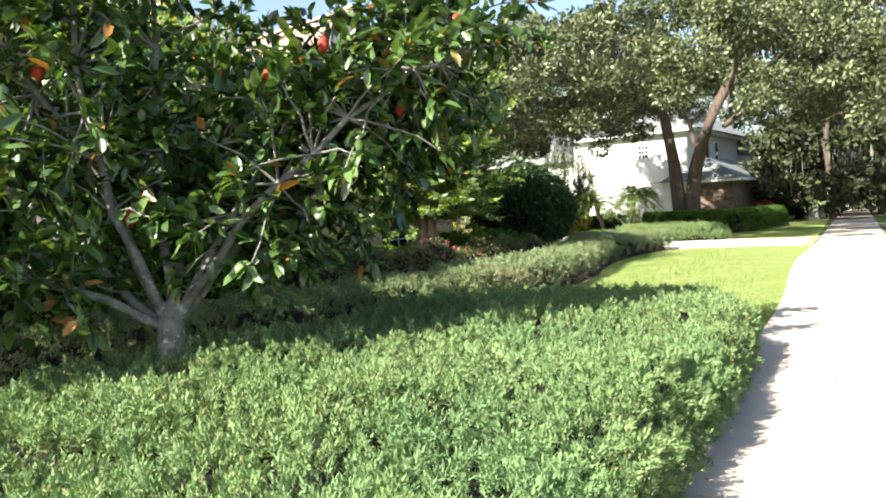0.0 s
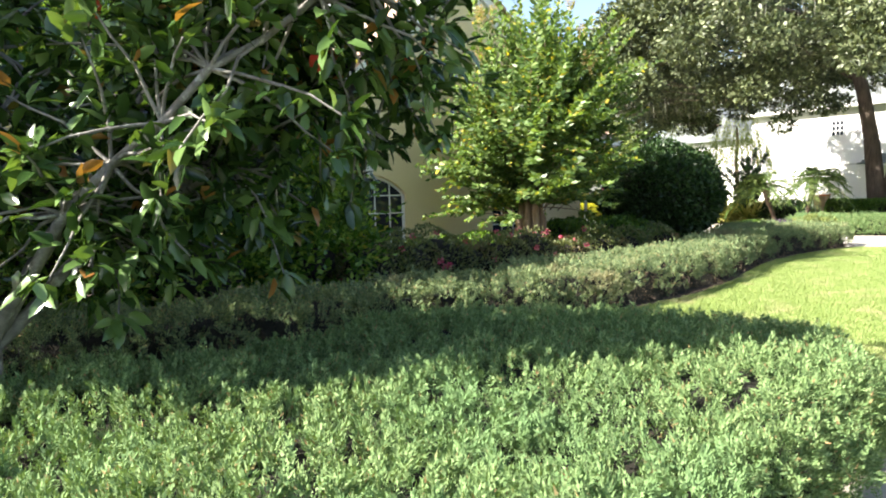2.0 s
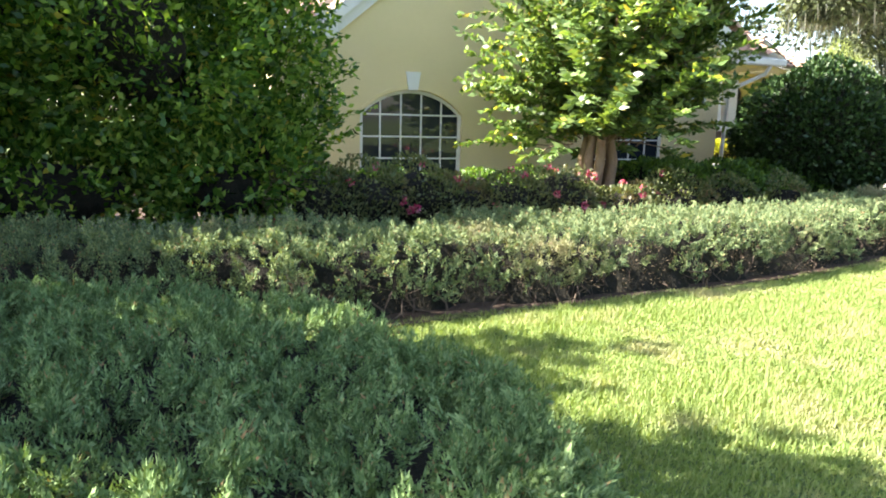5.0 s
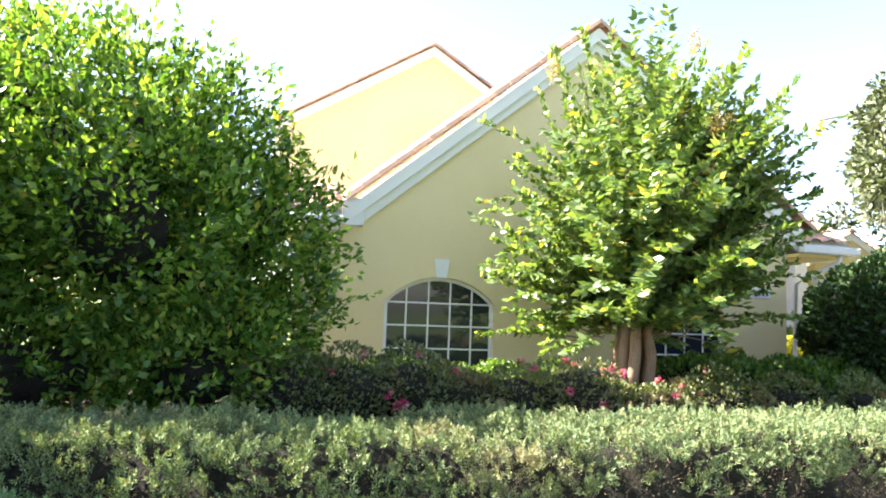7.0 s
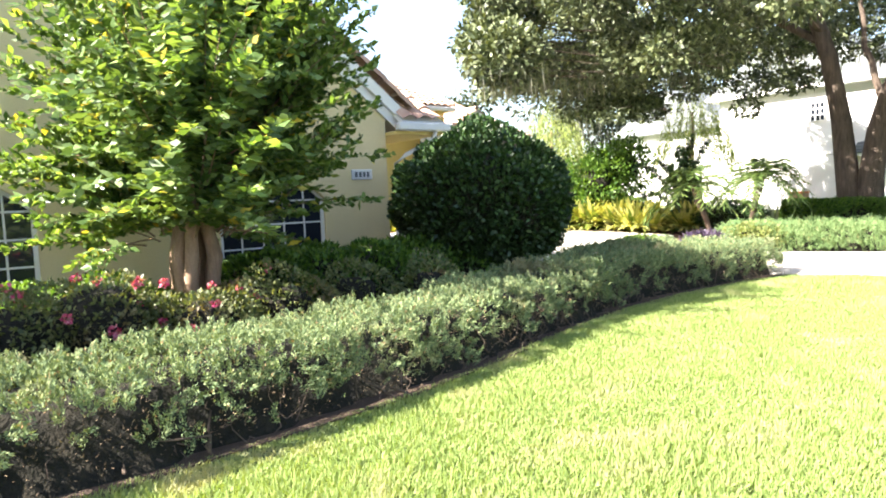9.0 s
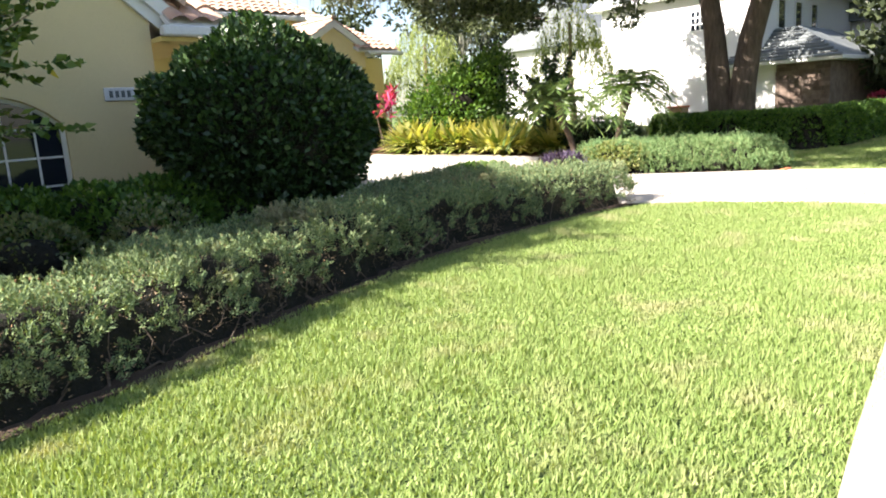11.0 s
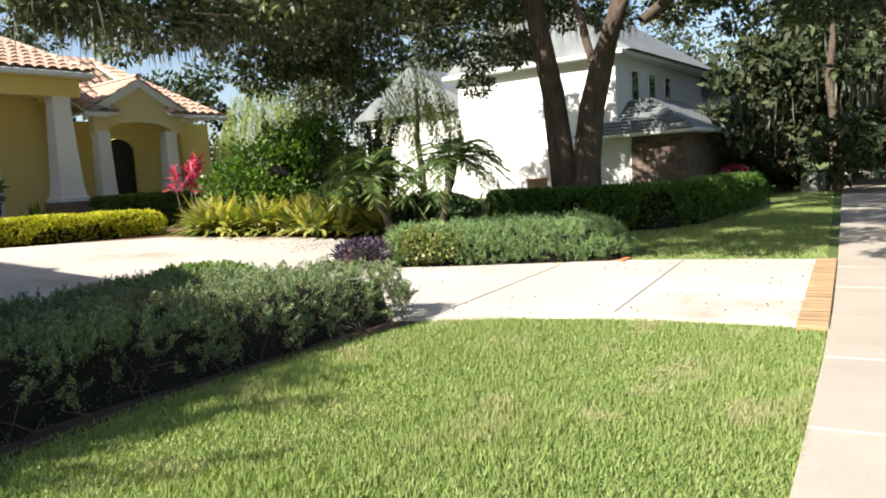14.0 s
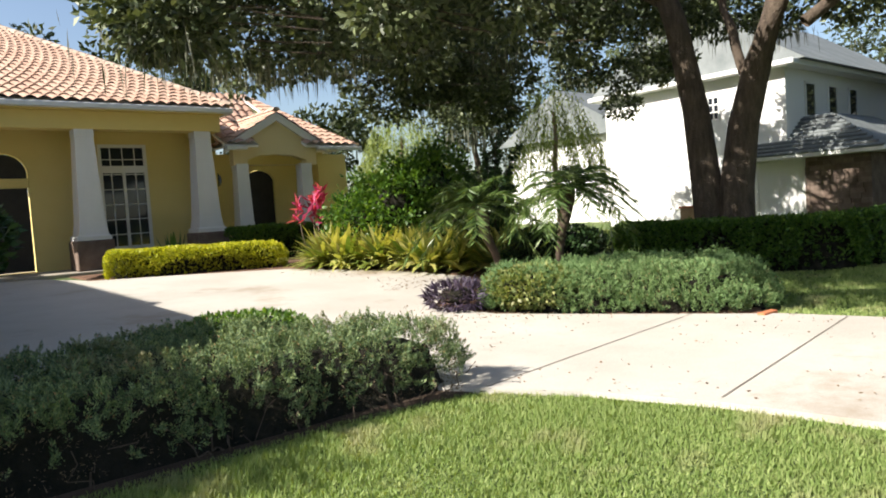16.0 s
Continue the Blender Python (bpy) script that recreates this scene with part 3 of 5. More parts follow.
# ---------------------------------------------------------------- bushes and trees
def leaf_bush(name, label, category, blobs_list, count, size, width, mat, seed, core=0.8, group="", lumpiness=0.15, out=0.9, kind="", base=None, droop=0.0, shell=0.8, bunch=1):
    """A bush of many leaves over an uneven core: blobs_list holds (centre, radii)."""
    r = np.random.default_rng(seed)
    c0 = blobs_list[0][0]
    bx, by = base or (c0[0], c0[1])
    top = thing(name, bx, by, gz(bx, by), label, category, group, kind)
    off = np.array([bx, by, gz(bx, by)])
    vol = np.array([np.prod(b[1]) ** (2 / 3) for b in blobs_list])
    Vs = []
    for (c, rad), v in zip(blobs_list, vol / vol.sum()):
        n = int(count * v)
        P, D = blobs(n // bunch, c, rad, r, shell)
        P += D * (lumpiness * np.min(rad) * wave(P[:, 0] * 1.3 + P[:, 2] * 2, P[:, 1] * 1.3, 3.2, seed))[:, None]
        keep = P[:, 2] > ground_z(P[:, 0], P[:, 1]) + 0.02
        P, D = P[keep], D[keep]
        if bunch > 1:
            P, D = np.repeat(P, bunch, 0), np.repeat(D, bunch, 0)
            P = P + r.normal(0, size * 0.62, P.shape) + D * r.uniform(0, size * 1.2, (len(P), 1))
        Vs.append(leaves(P - off, unit(D * out + r.normal(0, 0.6, P.shape) + [0, 0, 0.25 - droop]), np.full(len(P), size), np.full(len(P), width), r))
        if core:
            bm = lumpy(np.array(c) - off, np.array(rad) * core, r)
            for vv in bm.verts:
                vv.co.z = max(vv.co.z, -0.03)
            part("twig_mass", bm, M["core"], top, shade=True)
    stuff_mesh("foliage", *joined(Vs), mat, top)
    return top


def tree_limb(top, pts, r0, r1, mat, name="limb", sides=9):
    v, f = tube(pts, np.linspace(r0, r1, len(pts)), sides)
    return put(name, mesh_np(name, v, f, mat, True), top)


def round_bush():
    leaf_bush("round_bush", "dense dark green clipped ball-shaped bush", "bush", [((17.08, 8.7, 1.43), (1.38, 1.42, 1.16)), ((17.0, 8.7, 1.1), (1.15, 1.15, 0.75))], 42000, 0.085, 0.05, M["dark_leaf"], 31, core=0.86, lumpiness=0.11, base=(17.05, 8.75))


round_bush()


def big_shrub():
    r = np.random.default_rng(41)
    # the last nine tall forward lobes are added to shade the juniper hedge
    B = [((5.3, 8.3, 2.6), (2.2, 1.7, 2.1)), ((4.2, 8.0, 1.6), (1.7, 1.5, 1.5)), ((6.6, 8.1, 1.8), (1.5, 1.4, 1.5)), ((6.3, 8.3, 3.2), (1.3, 1.3, 1.3)), ((4.4, 8.5, 3.6), (1.5, 1.3, 1.2)), ((2.6, 8.2, 1.9), (1.6, 1.5, 1.7)), ((7.2, 8.2, 1.2), (1.0, 1.1, 0.9)), ((1.2, 8.4, 2.4), (1.6, 1.5, 2.0)), ((3.2, 7.0, 0.75), (1.6, 1.0, 0.8)), ((5.2, 7.0, 0.7), (1.5, 1.0, 0.75)), ((6.8, 7.3, 0.7), (1.1, 0.9, 0.7)), ((0.8, 7.2, 0.8), (1.6, 1.0, 0.9)), ((7.3, 8.2, 2.4), (0.9, 0.9, 0.8)), ((0.2, 7.3, 2.6), (1.7, 1.3, 1.9)), ((2.2, 7.3, 3.0), (1.4, 1.1, 1.4)), ((-1.8, 7.2, 2.4), (1.8, 1.5, 2.2)), ((4.2, 6.9, 2.6), (1.4, 1.0, 1.5)), ((6.0, 7.1, 2.2), (1.2, 0.9, 1.3)), ((2.0, 6.7, 3.2), (1.5, 1.1, 1.5)), ((0.8, 6.2, 2.7), (1.6, 1.0, 1.7)), ((-1.3, 6.3, 3.0), (1.7, 1.0, 1.8)), ((3.3, 6.4, 2.0), (1.2, 0.8, 1.3))]
    top = leaf_bush("broad_leaf_shrub", "tall glossy green broad shrub in full leaf beside the house", "shrub", B, 140000, 0.105, 0.055, M["privet"], 43, core=0.42, lumpiness=0.3, base=(5.3, 8.3), shell=0.62, bunch=9)
    # long shoots that break the outline
    Vs = []
    off = np.array(top.location)
    for _ in range(420):
        c, rad = B[r.integers(len(B))]
        P, D = blobs(1, c, np.array(rad) * 1.0, r, 0.98)
        d = unit(D[0] + r.normal(0, 0.35, 3) + [0, 0, 0.35])
        L = r.uniform(0.3, 0.75)
        t = np.linspace(0, 1, 16)[:, None]
        Q = P[0] + d * L * t
        if Q[0, 2] < 0.5:
            continue
        Vs.append(leaves(Q - off, unit(d + r.normal(0, 0.8, (16, 3))), np.full(16, 0.115), np.full(16, 0.058), r))
    stuff_mesh("shoot_growth", *joined(Vs), M["privet"], top)


big_shrub()


def crape_myrtle():
    r = np.random.default_rng(51)
    x, y = 12.45, 8.53
    z = gz(x, y)
    top = thing("crape_myrtle", x, y, z, "vase-shaped crape myrtle with several tan trunks and fading blossom", "tree")
    tips = []
    for i in range(7):
        a = i / 7 * 2 * math.pi + r.uniform(-0.2, 0.2)
        f = np.array([math.cos(a), math.sin(a), 0])
        mid = f * (0.16 + 0.1 * r.uniform()) + [0, 0, 1.2]
        end = f * r.uniform(0.7, 1.2) + [0, 0, r.uniform(2.6, 3.4)]
        tree_limb(top, np.concatenate([bend(f * 0.17 - [0, 0, 0.1], mid + f * 0.08, 5, 0, 0.05, r)[:-1], bend(mid, end, 6, 0.1, 0.06, r)]), 0.105, 0.028, M["bark_tan"], "trunk")
        tips.append((mid, end))
    LV = []
    # upright and arching shoots, each set with leaves in two ranks
    for i in range(600):
        a = r.uniform(0, 2 * math.pi)
        rise = 1.5 - 1.65 * r.uniform() ** 1.5
        if i % 4 == 0:
            a, rise = r.uniform(-0.6, 0.6), r.uniform(0.7, 1.3)
        f = np.array([math.cos(a), math.sin(a), 0])
        start = f * r.uniform(0.05, 0.5) + [0, 0, 1.0 + 2.0 * r.uniform() ** 1.3]
        d = unit(f * math.cos(rise) + [0, 0, math.sin(rise)] + r.normal(0, 0.12, 3))
        L = r.uniform(1.3, 2.45) * (0.75 + 0.5 * math.sin(max(rise, 0)))
        if start[2] + d[2] * L > 6.0 or start[2] + d[2] * L < 1.3:
            L *= 0.6
        m = 46
        t = np.linspace(0.06, 1, m)
        path = start + d * (L * t)[:, None] + np.array([0, 0, -0.30]) * (L * t**2)[:, None] * math.cos(rise) * 0.6
        near = (path[:, 2] < 1.25) & (np.hypot(path[:, 0], path[:, 1]) < 0.95)
        if near.sum() > 30:
            continue
        if i % 3 == 0:
            v, fcs = tube(path[::9], np.linspace(0.012, 0.003, len(path[::9])), 4)
            tips.append((v, fcs))
        path = path[~near]
        m = len(path)
        tang = unit(np.gradient(path, axis=0))
        sidev = unit(np.cross(tang, [0, 0, 1.0])) * np.where(np.arange(m) % 2, 1, -1)[:, None]
        LV.append(leaves(np.repeat(path, 2, 0) + r.normal(0, 0.014, (m * 2, 3)), np.repeat(unit(tang * 0.55 + sidev * 0.9 + r.normal(0, 0.18, (m, 3))), 2, 0) + r.normal(0, 0.25, (m * 2, 3)), np.full(m * 2, 0.14), np.full(m * 2, 0.066), r))
    stuff_mesh("foliage", *joined(LV), M["crape"], top)
    stuff_mesh("twig_growth", *joined(tips[7:]), M["bark_tan"], top)
    for i in range(16):
        a = r.uniform(0, 6.28)
        c = np.array([math.cos(a) * r.uniform(0.4, 1.6), math.sin(a) * r.uniform(0.4, 1.6), r.uniform(2.9, 5.2)])
        P, D = blobs(260, c, (0.09, 0.09, 0.2), r, 0.2)
        stuff_mesh("blossom", *leaves(P, D, np.full(260, 0.03), np.full(260, 0.02), r), M["blossom"], top, "faded tan flower panicle")


crape_myrtle()


def magnolia():
    r = np.random.default_rng(61)
    x, y = 2.78, 3.0
    z = gz(x, y)
    top = thing("magnolia_tree", x, y, z, "magnolia with pale lichened trunk, large glossy leaves and red seed cones", "tree")
    tree_limb(top, [(0.02, 0, -0.1), (0, 0, 0.3), (-0.02, 0.0, 0.62), (0, 0.02, 0.95)], 0.115, 0.085, M["bark_pale"], "trunk", 12)
    limbs = [((-0.3, 0.15, 1.6), (-0.45, 0.2, 2.6), (-0.1, 0.2, 4.2)), ((0.1, 0.2, 1.7), (0.2, 0.3, 2.8), (0.25, 0.35, 4.4)), ((0.6, -0.1, 1.4), (1.3, -0.25, 1.75), (2.3, -0.5, 2.3)), ((-0.6, 0.2, 1.1), (-1.2, 0.5, 1.35), (-1.9, 0.9, 1.7)), ((0.35, -0.4, 1.5), (0.95, -0.9, 2.2), (1.95, -1.3, 2.75)), ((-0.3, 0.3, 1.9), (-0.7, 0.6, 2.7), (-1.1, 0.9, 3.6)), ((-0.4, 0.6, 1.4), (-0.8, 1.3, 2.1), (-1.0, 1.8, 3.0)), ((0.5, 0.5, 1.5), (1.1, 1.0, 2.3), (1.6, 1.5, 3.1)), ((0.9, -0.4, 2.3), (1.7, -0.7, 2.8), (2.6, -0.8, 3.3))]
    twigs, LP, LD = [], [], []
    for chain in limbs:
        pts = np.concatenate([bend((0, 0.01, 0.75), chain[0], 4, 0, 0.06, r)[:-1], bend(chain[0], chain[1], 4, 0, 0.06, r)[:-1], bend(chain[1], chain[2], 5, 0.05, 0.06, r)])
        tree_limb(top, pts, 0.038, 0.010, M["bark_pale"], "limb", 8)
        for j in range(105 if chain[2][0] > 1.5 else 66):
            p = pts[r.integers(3, len(pts))]
            d = unit(r.normal(0, 1, 3) + [0.15, -0.1, 0.25])
            q = p + d * r.uniform(0.3, 0.75)
            if q[2] < 0.8 or 0.5 * q[0] + 0.87 * q[1] < -0.55:
                continue
            tp = bend(p, q, 5, 0.03, 0.1, r)
            twigs.append(tube(tp, np.linspace(0.012, 0.005, 5), 5))
            for s in (2, 3, 4):
                n = 5 if s < 4 else 10
                LP.append(np.repeat(tp[s][None], n, 0) + r.normal(0, 0.03, (n, 3)))
                LD.append(unit(d * (1.0 if s == 4 else 0.4) + r.normal(0, 0.75, (n, 3))))
    stuff_mesh("twig_growth", *joined(twigs), M["bark_pale"], top)
    P, D = np.concatenate(LP), np.concatenate(LD)
    n = len(P)
    D = unit(D)
    side = unit(np.cross(D, r.normal(size=(n, 3)) + [0, 0, 2]))
    upv = np.cross(side, D)
    L, w = r.uniform(0.12, 0.2, n)[:, None], r.uniform(0.05, 0.075, n)[:, None]
    S = [P + D * 0.02, P + D * L * 0.35 + side * w * 0.5 + upv * w * 0.22, P + D * L * 0.72 + side * w * 0.42 + upv * w * 0.12 - upv * L * 0.03, P + D * L - upv * L * 0.12, P + D * L * 0.72 - side * w * 0.42 + upv * w * 0.12 - upv * L * 0.03, P + D * L * 0.35 - side * w * 0.5 + upv * w * 0.22, P + D * L * 0.35, P + D * L * 0.72 - upv * L * 0.04]
    V = np.stack(S, 1).reshape(-1, 3)
    F = (np.arange(n)[:, None, None] * 8 + np.array([[0, 1, 6, 0], [1, 2, 7, 6], [2, 3, 7, 2], [3, 4, 7, 3], [4, 5, 6, 7], [5, 0, 6, 5]])[None]).reshape(-1, 4)
    tri = F[F[:, 0] == F[:, 3]][:, :3]
    quad = F[F[:, 0] != F[:, 3]]
    tri2 = np.concatenate([tri, quad[:, [0, 1, 2]], quad[:, [0, 2, 3]]])
    put("foliage", mesh_np("foliage", V, tri2, M["magnolia"], True), top)
    cones = [(1.75, -1.35, 2.95), (1.55, -0.9, 2.3), (0.9, -0.75, 2.75), (0.5, -0.6, 2.5), (-0.2, 0.1, 1.55), (2.35, -0.6, 2.45), (0.3, 0.6, 2.6), (-0.6, 0.4, 2.55)]
    for c in cones:
        bm = bmesh.new()
        bmesh.ops.create_icosphere(bm, subdivisions=3, radius=1.0)
        for v in bm.verts:
            kf = 1 + 0.4 * noise.noise(v.co * 6.5)
            v.co = Vector((c[0] + v.co.x * 0.04 * kf, c[1] + v.co.y * 0.04 * kf, c[2] + v.co.z * 0.055 * kf))
        part("seed_cone", bm, M["red"], top, "bright red knobbly seed cone", shade=True)


magnolia()


def live_oak():
    r = np.random.default_rng(71)
    x, y = 31.0, 8.75
    z = gz(x, y)
    top = thing("live_oak", x, y, z, "old live oak with twin dark trunks hung with grey moss", "tree")
    left = [(-0.05, 0.22, -0.2), (-0.05, 0.25, 0.5), (-0.05, 0.38, 1.8), (-0.1, 0.5, 3.2), (-0.3, 0.75, 5.0), (-0.5, 1.3, 7.0), (-0.6, 1.9, 9.0)]
    right = [(0.0, -0.2, -0.2), (0, -0.2, 0.5), (0.05, -0.22, 1.6), (0.1, -0.38, 2.8), (0.1, -0.7, 3.9), (0.0, -1.25, 5.2), (0.2, -2.4, 7.2), (0.3, -3.2, 8.8)]
    tree_limb(top, left, 0.37, 0.15, M["bark"], "trunk", 14)
    tree_limb(top, right, 0.39, 0.15, M["bark"], "trunk", 14)
    limbs = [((-0.35, 0.9, 5.4), (-1.2, 4.0, 7.2), (-2.0, 8.0, 8.0)), ((-0.3, 0.8, 5.6), (-3.0, 1.5, 7.2), (-6.0, 2.5, 8.0)), ((0.0, -1.9, 5.1), (-3.0, -3.0, 6.6), (-6.5, -4.0, 7.6)), ((0.1, -1.6, 4.5), (2.5, -4.0, 6.2), (5, -7, 7.5)), ((-0.4, 1.0, 6.0), (1.5, 4.5, 7.6), (2.5, 8.0, 8.8)), ((0.1, -2.6, 6.0), (-2.0, -5.5, 7.2), (-4.0, -9.0, 7.8)), ((-0.4, 1.2, 6.5), (-4.5, 6.0, 8.0), (-6.0, 11.0, 8.4)), ((0.1, -0.6, 3.0), (0.4, 0.1, 5.2), (0.6, 0.4, 8.5))]
    for a, b, c in limbs:
        pts = np.concatenate([bend(a, b, 5, 0.15, 0.08, r)[:-1], bend(b, c, 6, 0.2, 0.1, r)])
        tree_limb(top, pts, 0.12, 0.03, M["bark"], "limb", 8)
    LV, MV, TW = [], [], []
    centres = []
    for i in range(250):
        a = r.uniform(0, 2 * math.pi)
        rad = 10.5 * math.sqrt(r.uniform(0.02, 1))
        cx, cy = rad * math.cos(a) - 0.8, rad * math.sin(a) + 0.6
        low = 4.6 + 0.9 * r.uniform() - 0.6 * (rad / 10.5) ** 2
        cz = r.uniform(low, 9.6 - 2.6 * (rad / 10.5) ** 2)
        if rad < 2.6 and cz < 6:
            continue
        wx, wy = x + cx, y + cy
        if wx < 10.8 + 0.727 * (wy - 0.4) or wx > 38.5:
            continue
        centres.append((cx, cy, cz))
    for cx, cy, cz in centres:
        s = r.uniform(0.5, 1.05)
        n = int(1150 * s * s)
        P, D = blobs(n, (cx, cy, cz), (s * 1.15, s * 1.15, s * 0.75), r, 0.35)
        LV.append(leaves(P, D + r.normal(0, 0.7, P.shape), np.full(n, 0.17), np.full(n, 0.095), r))
        if r.uniform() < 0.2:
            m = r.integers(50, 120)
            Q = np.stack([cx + r.normal(0, s * 0.7, m), cy + r.normal(0, s * 0.7, m), np.full(m, cz - 0.4 * s)], -1)
            MV.append(leaves(Q, np.array([0, 0, -1.0]) + r.normal(0, 0.09, (m, 3)), np.full(m, r.uniform(0.3, 0.6)), np.full(m, 0.022), r, jitter=0.6))
        TW.append(tube(bend((cx * 0.75, cy * 0.75, cz - 0.3), (cx, cy, cz), 4, 0, 0.1, r), np.linspace(0.014, 0.006, 4), 4))
    stuff_mesh("crown", *joined(LV), M["oak_leaf"], top)
    stuff_mesh("moss", *joined(MV), M["moss"], top, "grey hanging moss")
    stuff_mesh("branch_growth", *joined(TW), M["bark"], top)


live_oak()


# ---------------------------------------------------------------- the yellow house
WY = 10.96                                    # front of the gabled wing
house = thing("yellow_house", 12.9, WY, 0.3, "yellow stucco house with white trim and clay tile roofs", "house")
H0 = Matrix.Translation((-12.9, -WY, -0.3))


def hpart(name, bm, mat, label="", parent=None, shade=False):
    """A part of the house, given in world metres."""
    if parent is None:
        bmesh.ops.transform(bm, matrix=H0, verts=bm.verts)
        return part(name, bm, mat, house, label, shade=shade)
    bmesh.ops.transform(bm, matrix=H0, verts=bm.verts)
    return part(name, bm, mat, parent, label, shade=shade)


def arch_outline(x0, x1, z0, zs, zt, n=14):
    """A window's outline with a flat arch: from the sill round to the sill."""
    c, w = (x0 + x1) / 2, (x1 - x0) / 2
    rise = zt - zs
    R = (w * w + rise * rise) / (2 * rise)
    a = math.asin(w / R)
    pts = [(x0, z0)]
    for i in range(n + 1):
        t = -a + 2 * a * i / n
        pts.append((c + R * math.sin(t), zs + R * math.cos(t) - (R - rise)))
    return pts + [(x1, z0)]


def wall_with_holes(outline, holes, y0, y1):
    """A wall in the xz plane with openings cut right through."""
    bm = bmesh.new()
    edges = []
    for loop in [outline, *holes]:
        vs = [bm.verts.new((x, y0, z)) for x, z in loop]
        edges += [bm.edges.new((vs[i], vs[(i + 1) % len(vs)])) for i in range(len(vs))]
    r = bmesh.ops.triangle_fill(bm, edges=edges, use_beauty=True)
    faces = [f for f in r["geom"] if isinstance(f, bmesh.types.BMFace)]
    ex = bmesh.ops.extrude_face_region(bm, geom=faces)
    for v in ex["geom"]:
        if isinstance(v, bmesh.types.BMVert):
            v.co.y = y1
    bmesh.ops.recalc_face_normals(bm, faces=bm.faces)
    return bm


def arched_window(x0, x1, z0, zs, zt, cols, rows, y, name="window"):
    """Frame, sill, curved bars and each pane of a wide arched window."""
    top = new(name)
    top.parent = house
    out, inn = arch_outline(x0, x1, z0, zs, zt), arch_outline(x0 + 0.06, x1 - 0.06, z0 + 0.06, zs, zt - 0.06)
    bm = bmesh.new()
    n = len(out)
    rings = [[bm.verts.new((px, yy, pz)) for px, pz in ln] for ln, yy in ((out, y), (inn, y), (inn, y + 0.06), (out, y + 0.06))]
    for a, b in zip(rings, rings[1:] + rings[:1]):
        for i in range(n):
            bm.faces.new((a[i], a[(i + 1) % n], b[(i + 1) % n], b[i]))
    bmesh.ops.recalc_face_normals(bm, faces=bm.faces)
    hpart("window_frame", bm, M["trim"], "white arched window frame", top)
    zc = lambda px: max(p[1] for p in [arch_at(px)])
    def arch_at(px):
        c, w, rise = (x0 + x1) / 2, (x1 - x0) / 2 - 0.03, zt - zs - 0.03
        R = (w * w + rise * rise) / (2 * rise)
        return (px, zs + math.sqrt(max(R * R - (px - c) ** 2, 0)) - (R - rise))
    for i in range(1, cols):
        px = x0 + (x1 - x0) * i / cols
        hpart("muntin", box(px - 0.014, y + 0.012, z0 + 0.03, px + 0.014, y + 0.045, zc(px)), M["trim"], parent=top)
    zr = [z0 + 0.05 + (zs - z0 - 0.05) * j / rows for j in range(1, rows + 1)]
    for z in zr:
        hpart("muntin", box(x0 + 0.03, y + 0.014, z - 0.014, x1 - 0.03, y + 0.043, z + 0.014), M["trim"], parent=top)
    zz = [z0 + 0.05] + zr
    for i in range(cols):
        a, b = x0 + (x1 - x0) * i / cols, x0 + (x1 - x0) * (i + 1) / cols
        for j in range(rows):
            hpart("pane", box(a + 0.01, y + 0.026, zz[j], b - 0.01, y + 0.032, zz[j + 1]), M["glass"], parent=top)
        poly = [(a + 0.01, zs + 0.01), (b - 0.01, zs + 0.01)] + [(px, max(arch_at(px)[1] - 0.02, zs + 0.02)) for px in np.linspace(b - 0.01, a + 0.01, 5)]
        hpart("pane", prism(poly, "y", y + 0.026, y + 0.032), M["glass"], parent=top)
    return top


RX, RZ, RS = 12.88, 6.62, 0.82                # ridge of the front gable, slope
GL, GR = 8.76, 17.0
def rake(px):
    return RZ - RS * abs(px - RX)


W1, W2 = (9.27, 11.13), (13.62, 15.46)
Z0, ZS, ZT = 0.42, 1.60, 2.03
outline = [(7.8, -0.2), (16.76, -0.2), (16.76, 2.95), (16.9, rake(16.9) - 0.15), (RX, RZ - 0.15), (8.86, rake(8.86) - 0.15), (8.86, 2.95), (7.8, 2.95)]
hpart("front_wall", wall_with_holes(outline, [arch_outline(*W1, Z0, ZS, ZT), arch_outline(*W2, Z0, ZS, ZT)], WY, WY + 0.25), M["stucco"])
for w in (W1, W2):
    arched_window(*w, Z0, ZS, ZT, 5, 3, WY + 0.06)
    c = sum(w) / 2
    hpart("keystone", prism([(c - 0.085, 2.02), (c + 0.085, 2.02), (c + 0.13, 2.33), (c - 0.13, 2.33)], "y", WY - 0.05, WY + 0.02), M["trim"], "white tapered keystone")
    hpart("window_surround", prism([*[(px, pz) for px, pz in arch_outline(w[0] - 0.07, w[1] + 0.07, ZS, ZS + 0.001, ZT + 0.07)][1:-1], *[(px, pz) for px, pz in arch_outline(w[0] - 0.005, w[1] + 0.005, ZS, ZS + 0.001, ZT + 0.005)][-2:0:-1]], "y", WY - 0.03, WY + 0.01), M["stucco"])
# added wall behind the windows; the room's dimness is in its grey
hpart("inner_wall", box(7.9, WY + 1.6, -0.1, 16.7, WY + 1.7, 2.9), surface("painted_dim_wall", (0.22, 0.21, 0.2), (0.28, 0.27, 0.26), 1, 40, 0.9, 0), "")
hpart("side_wall", box(16.52, WY + 0.252, -0.2, 16.76, 22.4, 2.95), M["stucco"])
hpart("side_wall", box(7.8, WY + 0.252, -0.2, 8.04, 22.4, 2.95), M["stucco"])
hpart("ceiling_slab", box(7.85, WY + 0.26, 2.86, 16.7, 22.4, 2.93), M["trim"])
